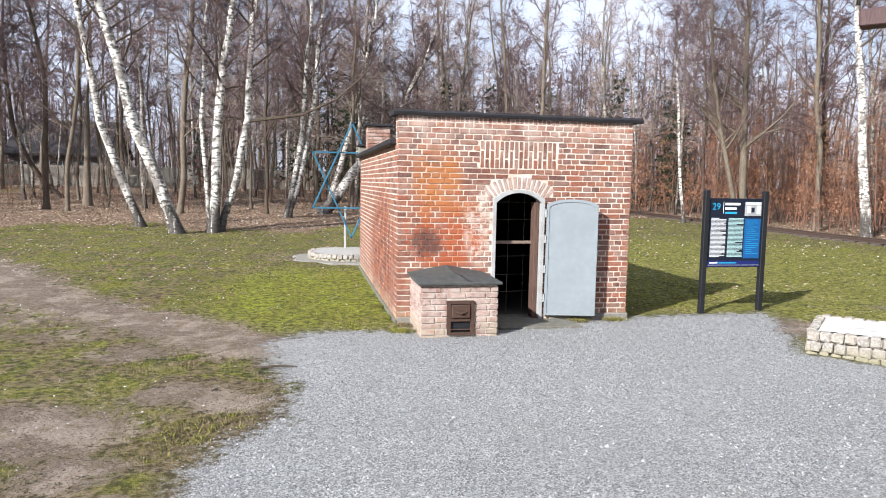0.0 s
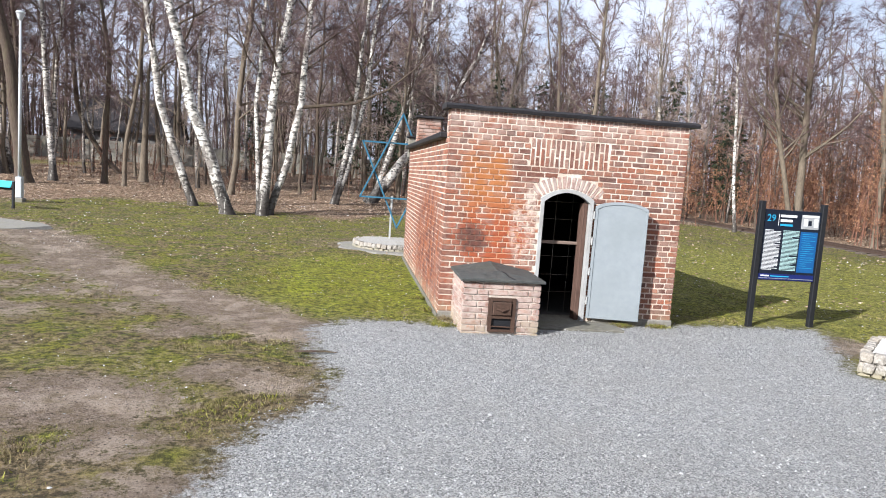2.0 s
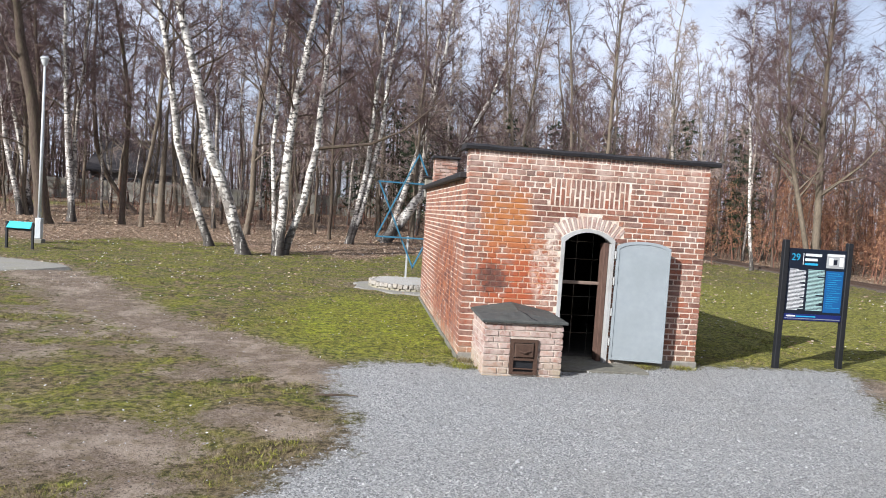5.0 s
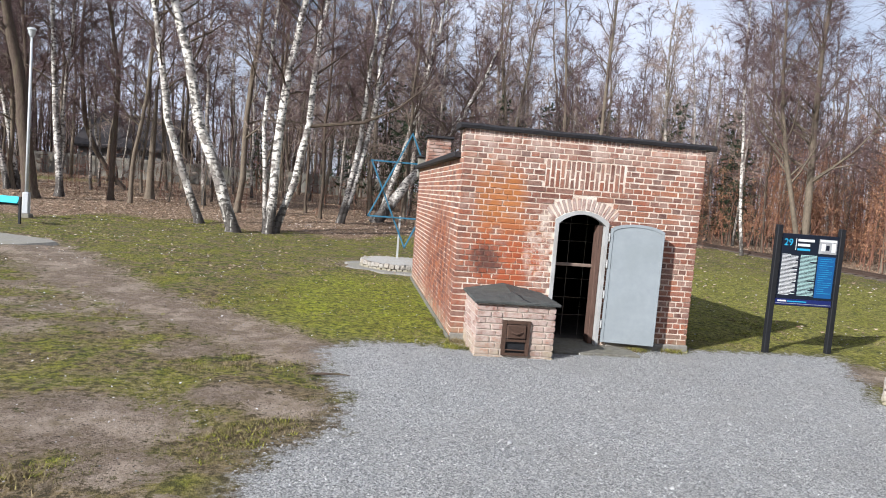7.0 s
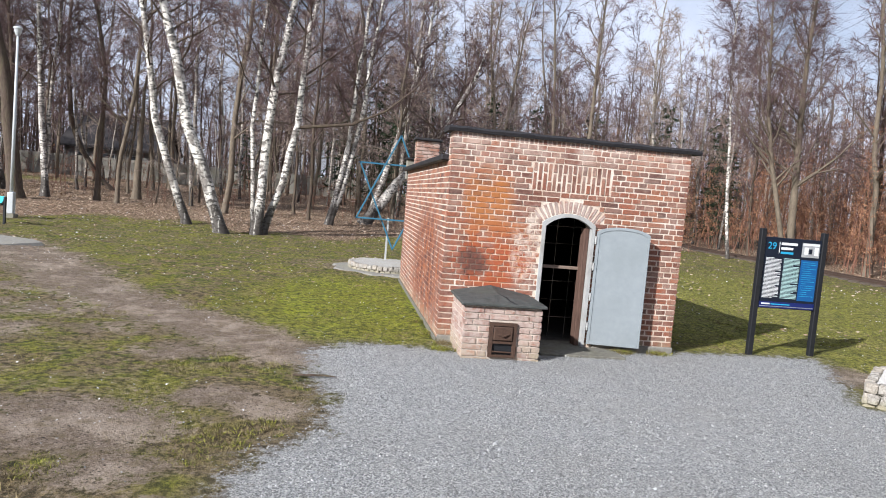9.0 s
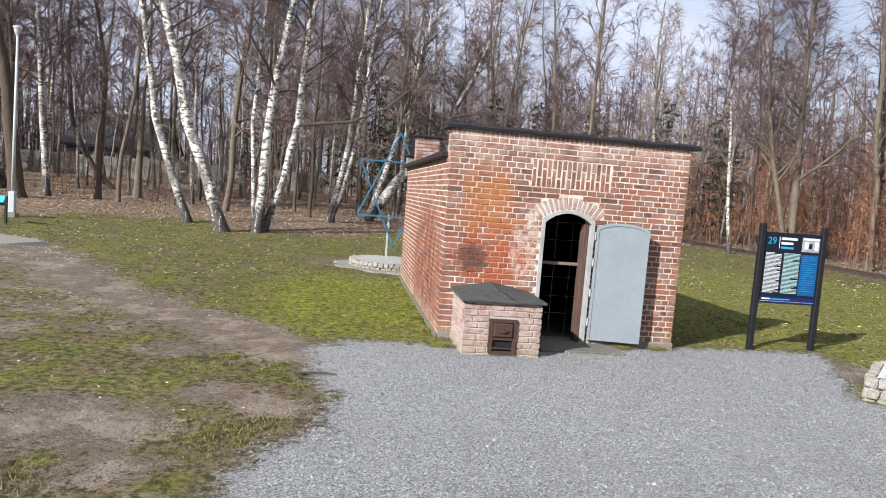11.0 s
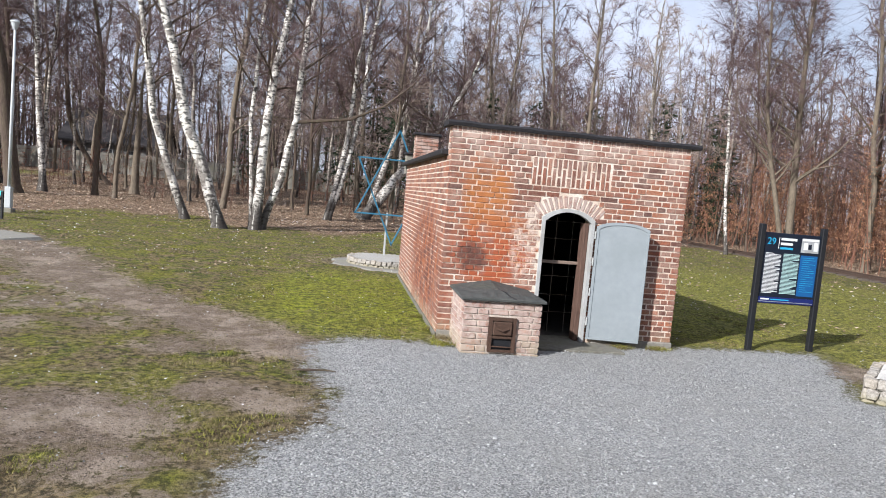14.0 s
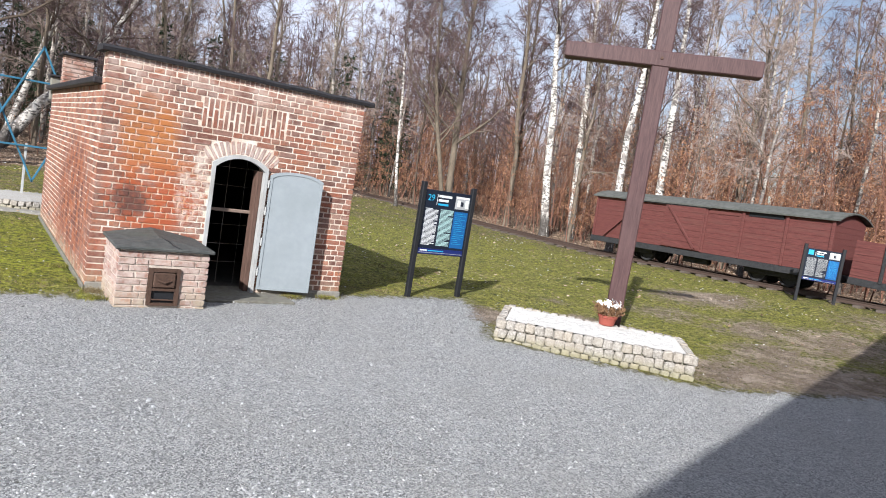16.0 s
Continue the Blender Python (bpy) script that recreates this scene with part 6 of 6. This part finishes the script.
def build_wagon():
    """A covered freight wagon; its side faces -x, its length runs along y."""
    ya, yb = 0.26, 9.1
    za, zb = track_z(ya), track_z(yb)
    slope = math.atan2(zb - za, yb - ya)
    ln = yb - ya
    w = empty("freight_wagon", (19.42, ya, za + 0.17), "covered oxide-red wooden freight wagon with grey roof", "freight wagon")
    w.matrix_world = Matrix.Translation((19.42, ya, za + 0.17)) @ Matrix.Rotation(slope, 4, "X")
    hw, z0, z1 = 0.88, 0.62, 2.12
    body = part("body", block(-hw + 0.03, hw - 0.03, 0.03, ln - 0.03, z0, z1), WAGON_RED, w, "oxide-red boarded body")
    r = random.Random(14)
    rows = 9
    # boards along the side, between uprights
    bays = [(0.0, 1.35), (1.38, 2.75), (2.78, 4.05), (4.08, 5.35), (5.38, 7.0), (7.03, ln)]
    for a, b in bays:
        for k in range(rows):
            h = (z1 - z0) / rows
            if (a, b) == bays[1] and k == rows - 1:
                continue
            part("board", block(-hw - r.uniform(0, 0.006), -hw + 0.029, a + 0.006, b - 0.006, z0 + k * h + 0.002, z0 + (k + 1) * h - 0.002, bevel=0.002), WAGON_RED, body)
    for k in range(rows):
        h = (z1 - z0) / rows
        part("board", block(-hw + 0.005, hw - 0.005, -r.uniform(0, 0.006), 0.029, z0 + k * h + 0.002, z0 + (k + 1) * h - 0.002, bevel=0.002), WAGON_RED, body)
    # the slot isn't cut: a black plate paints the shade inside it
    part("vent_hatch", block(-hw - 0.012, -hw + 0.02, 1.5, 2.6, z1 - 0.155, z1 - 0.03), BLACK_STEEL, body, "black plate drawn as the shaded inside of a ventilation slot")
    part("hatch", block(-hw - 0.02, -hw, 2.9, 4.0, z1 - 0.2, z1 - 0.04, bevel=0.006), WAGON_RED, body)
    for y in (0.04, 1.365, 2.765, 4.065, 5.365, 7.015, ln - 0.04):
        part("upright", block(-hw - 0.045, -hw - 0.008, y - 0.045, y + 0.045, z0, z1, bevel=0.006), WAGON_RED, w)
    for ya2, yb2 in ((4.3, 5.5), (8.2, 6.7)):
        d = Vector((0, yb2 - ya2, z1 - 0.1 - z0 - 0.08))
        ob = part("brace", block(-0.02, 0.02, 0, d.length, -0.04, 0.04, bevel=0.005), WAGON_RED, w)
        ob.matrix_basis = Matrix.Translation((-hw - 0.105, ya2, z0 + 0.08)) @ Matrix.Rotation(math.atan2(d.z, d.y), 4, "X")
    door = part("sliding_door", block(-hw - 0.075, -hw - 0.05, 4.1, 5.65, z0 + 0.03, z1 - 0.06, bevel=0.006), WAGON_RED, w, "closed red sliding door")
    for k in range(7):
        part("batten", block(-hw - 0.083, -hw - 0.076, 4.14, 5.61, z0 + 0.06 + k * 0.2, z0 + 0.235 + k * 0.2, bevel=0.003), WAGON_RED, door)
    part("door_rail", block(-hw - 0.09, -hw - 0.01, 3.9, 7.6, z1 - 0.055, z1 - 0.015), WAGON_IRON, w)
    # bowed roof
    bm = bmesh.new()
    n = 14
    prof = [(-1.0 + 2.0 * i / n, z1 + 0.02 + 0.26 * (1 - (2 * i / n - 1) ** 2)) for i in range(n + 1)]
    outl = prof + [(x, z - 0.045) for x, z in prof[::-1]]
    prism(bm, [(x, z) for x, z in outl], ln + 0.3, "y", -0.15)
    part("roof", bm, WAGON_ROOF, w, "bowed grey felt roof")
    part("gable", prism(bmesh.new(), [(-0.87, z1)] + [(x * 0.86, z - 0.05) for x, z in prof] + [(0.87, z1)], 0.03, "y", 0.0), WAGON_RED, w)
    part("sole_bar", block(-hw - 0.02, -hw + 0.1, -0.02, ln + 0.02, z0 - 0.20, z0 - 0.005, bevel=0.008), WAGON_IRON, w, "dark iron sole bar")
    part("sole_bar", block(hw - 0.1, hw + 0.02, -0.02, ln + 0.02, z0 - 0.20, z0 - 0.005, bevel=0.008), WAGON_IRON, w)
    part("headstock", block(-hw, hw, -0.1, -0.022, z0 - 0.22, z0 - 0.005, bevel=0.008), WAGON_IRON, w)
    part("headstock", block(-hw, hw, ln + 0.022, ln + 0.1, z0 - 0.22, z0 - 0.005, bevel=0.008), WAGON_IRON, w)
    for y in (-0.28, ln + 0.12):
        part("buffer", tube(bmesh.new(), [(0, y, z0 - 0.11), (0, y + 0.16, z0 - 0.11)], [0.13, 0.07] if y < 0 else [0.07, 0.13], 12), WAGON_IRON, w)
    for y in (1.3, 2.3, ln - 2.3, ln - 1.3):
        for s in (-0.39, 0.39):
            wheel(w, s, y, 0.33, 0.31)
        part("axle", tube(bmesh.new(), [(-0.5, y, 0.33), (0.5, y, 0.33)], 0.05, 8), WAGON_IRON, w)
    for y in (1.8, ln - 1.8):
        part("bogie_frame", block(-0.62, -0.54, y - 0.85, y + 0.85, 0.26, 0.44, bevel=0.02), WAGON_IRON, w, "dark bogie side frame")
        part("bogie_frame", block(0.54, 0.62, y - 0.85, y + 0.85, 0.26, 0.44, bevel=0.02), WAGON_IRON, w)
    part("brake_gear", block(-0.5, -0.3, 4.0, 5.0, 0.22, 0.4, bevel=0.02), WAGON_IRON, w)


build_wagon()


def build_open_wagon():
    ya = -8.6
    ln = 8.3
    za = track_z(ya + 4)
    w = empty("open_wagon", (19.42, ya, za + 0.17), "low dark red open freight wagon behind the covered one", "freight wagon")
    z0, z1, hw = 0.62, 1.58, 0.9
    for x0, x1 in ((-hw, -hw + 0.06), (hw - 0.06, hw)):
        for k in range(5):
            part("board", block(x0, x1, 0, ln, z0 + k * 0.19 + 0.002, z0 + (k + 1) * 0.19 - 0.002, bevel=0.005), WAGON_RED, w)
    for y in (0.0, ln - 0.06):
        part("end_board", block(-hw + 0.062, hw - 0.062, y, y + 0.06, z0, z1), WAGON_RED, w)
    part("wagon_floor", block(-hw, hw, 0, ln, z0 - 0.06, z0 - 0.003), WAGON_RED, w)
    part("sole_bar", block(-hw - 0.02, hw + 0.02, -0.02, ln + 0.02, z0 - 0.25, z0 - 0.064, bevel=0.008), WAGON_IRON, w, "dark iron underframe")
    for y in (0.9, 2.0, 3.1, 4.2, 5.3, 6.4, 7.5):
        part("stanchion", block(-hw - 0.05, -hw - 0.004, y - 0.04, y + 0.04, z0 - 0.1, z1 + 0.02, bevel=0.006), WAGON_IRON, w)
    for y in (1.2, 2.1, ln - 2.1, ln - 1.2):
        for s in (-0.39, 0.39):
            wheel(w, s, y, 0.33, 0.31)
        part("axle", tube(bmesh.new(), [(-0.5, y, 0.33), (0.5, y, 0.33)], 0.05, 8), WAGON_IRON, w)


build_open_wagon()


# ---- distant house and wall behind the birches, and the building that shades the forecourt ----
HOUSE_WALL = speckled("grey_render", (0.12, 0.115, 0.11), (0.20, 0.19, 0.18), 4, 0.9)
HOUSE_ROOF = speckled("dark_roof_tiles", (0.022, 0.019, 0.02), (0.038, 0.033, 0.033), 6, 0.85)


def build_far_house():
    x0, x1, y0, y1 = -26.3, -18.6, 57, 66
    gz = 1.15
    h = empty("far_house", (x0, y0, gz), "dark-roofed long house behind the birch wood", "house")
    lx, ly = x1 - x0, y1 - y0
    part("wall", block(0, lx, 0, ly, -0.4, 2.7), HOUSE_WALL, h, "grey rendered wall")
    bm = prism(bmesh.new(), [(-0.5, 2.45), (-0.5, 2.65), (ly / 2, 5.9), (ly + 0.5, 2.65), (ly + 0.5, 2.45), (ly / 2, 5.65)], lx + 0.8, "x", -0.4)
    part("roof", bm, HOUSE_ROOF, h, "dark pitched roof")
    part("gable", prism(bmesh.new(), [(0, 2.7), (ly / 2, 5.6), (ly, 2.7)], lx, "x", 0.0), HOUSE_WALL, h)
    for i in range(3):
        x = 1.0 + i * 2.3
        win = part("window", block(x - 0.06, x + 1.06, -0.05, -0.004, 0.9, 2.06, bevel=0.01), PAINT_WORN, h)
        part("pane", block(x, x + 1.0, -0.058, -0.051, 0.96, 2.0), BLACK_STEEL, win)
    wall = empty("boundary_wall", (-40, 53.5, 1.05), "pale concrete boundary wall beyond the trees", "wall")
    for i in range(17):
        part("wall_panel", block(i * 2.5 + 0.02, i * 2.5 + 2.42, -0.06, 0.06, -0.3, 1.75, bevel=0.01), CONCRETE, wall)
        part("wall_post", block(i * 2.5 + 2.42, i * 2.5 + 2.52, -0.1, 0.1, -0.3, 1.85, bevel=0.01), CONCRETE, wall)


build_far_house()


def build_shading_building():
    """Only its shadow reaches the forecourt: it stands behind the walk."""
    b = empty("brick_building", (-7.0, -12.9, 0), "plain flat-roofed brick building behind the forecourt", "building", rz=16.2)
    part("wall", block(0, 32, -9, 0, -0.3, 5.85), BRICK_PALE, b)
    part("roof", block(-0.2, 32.2, -9.2, 0.12, 5.86, 6.0, bevel=0.02), TAR, b, "black flat roof")


build_shading_building()
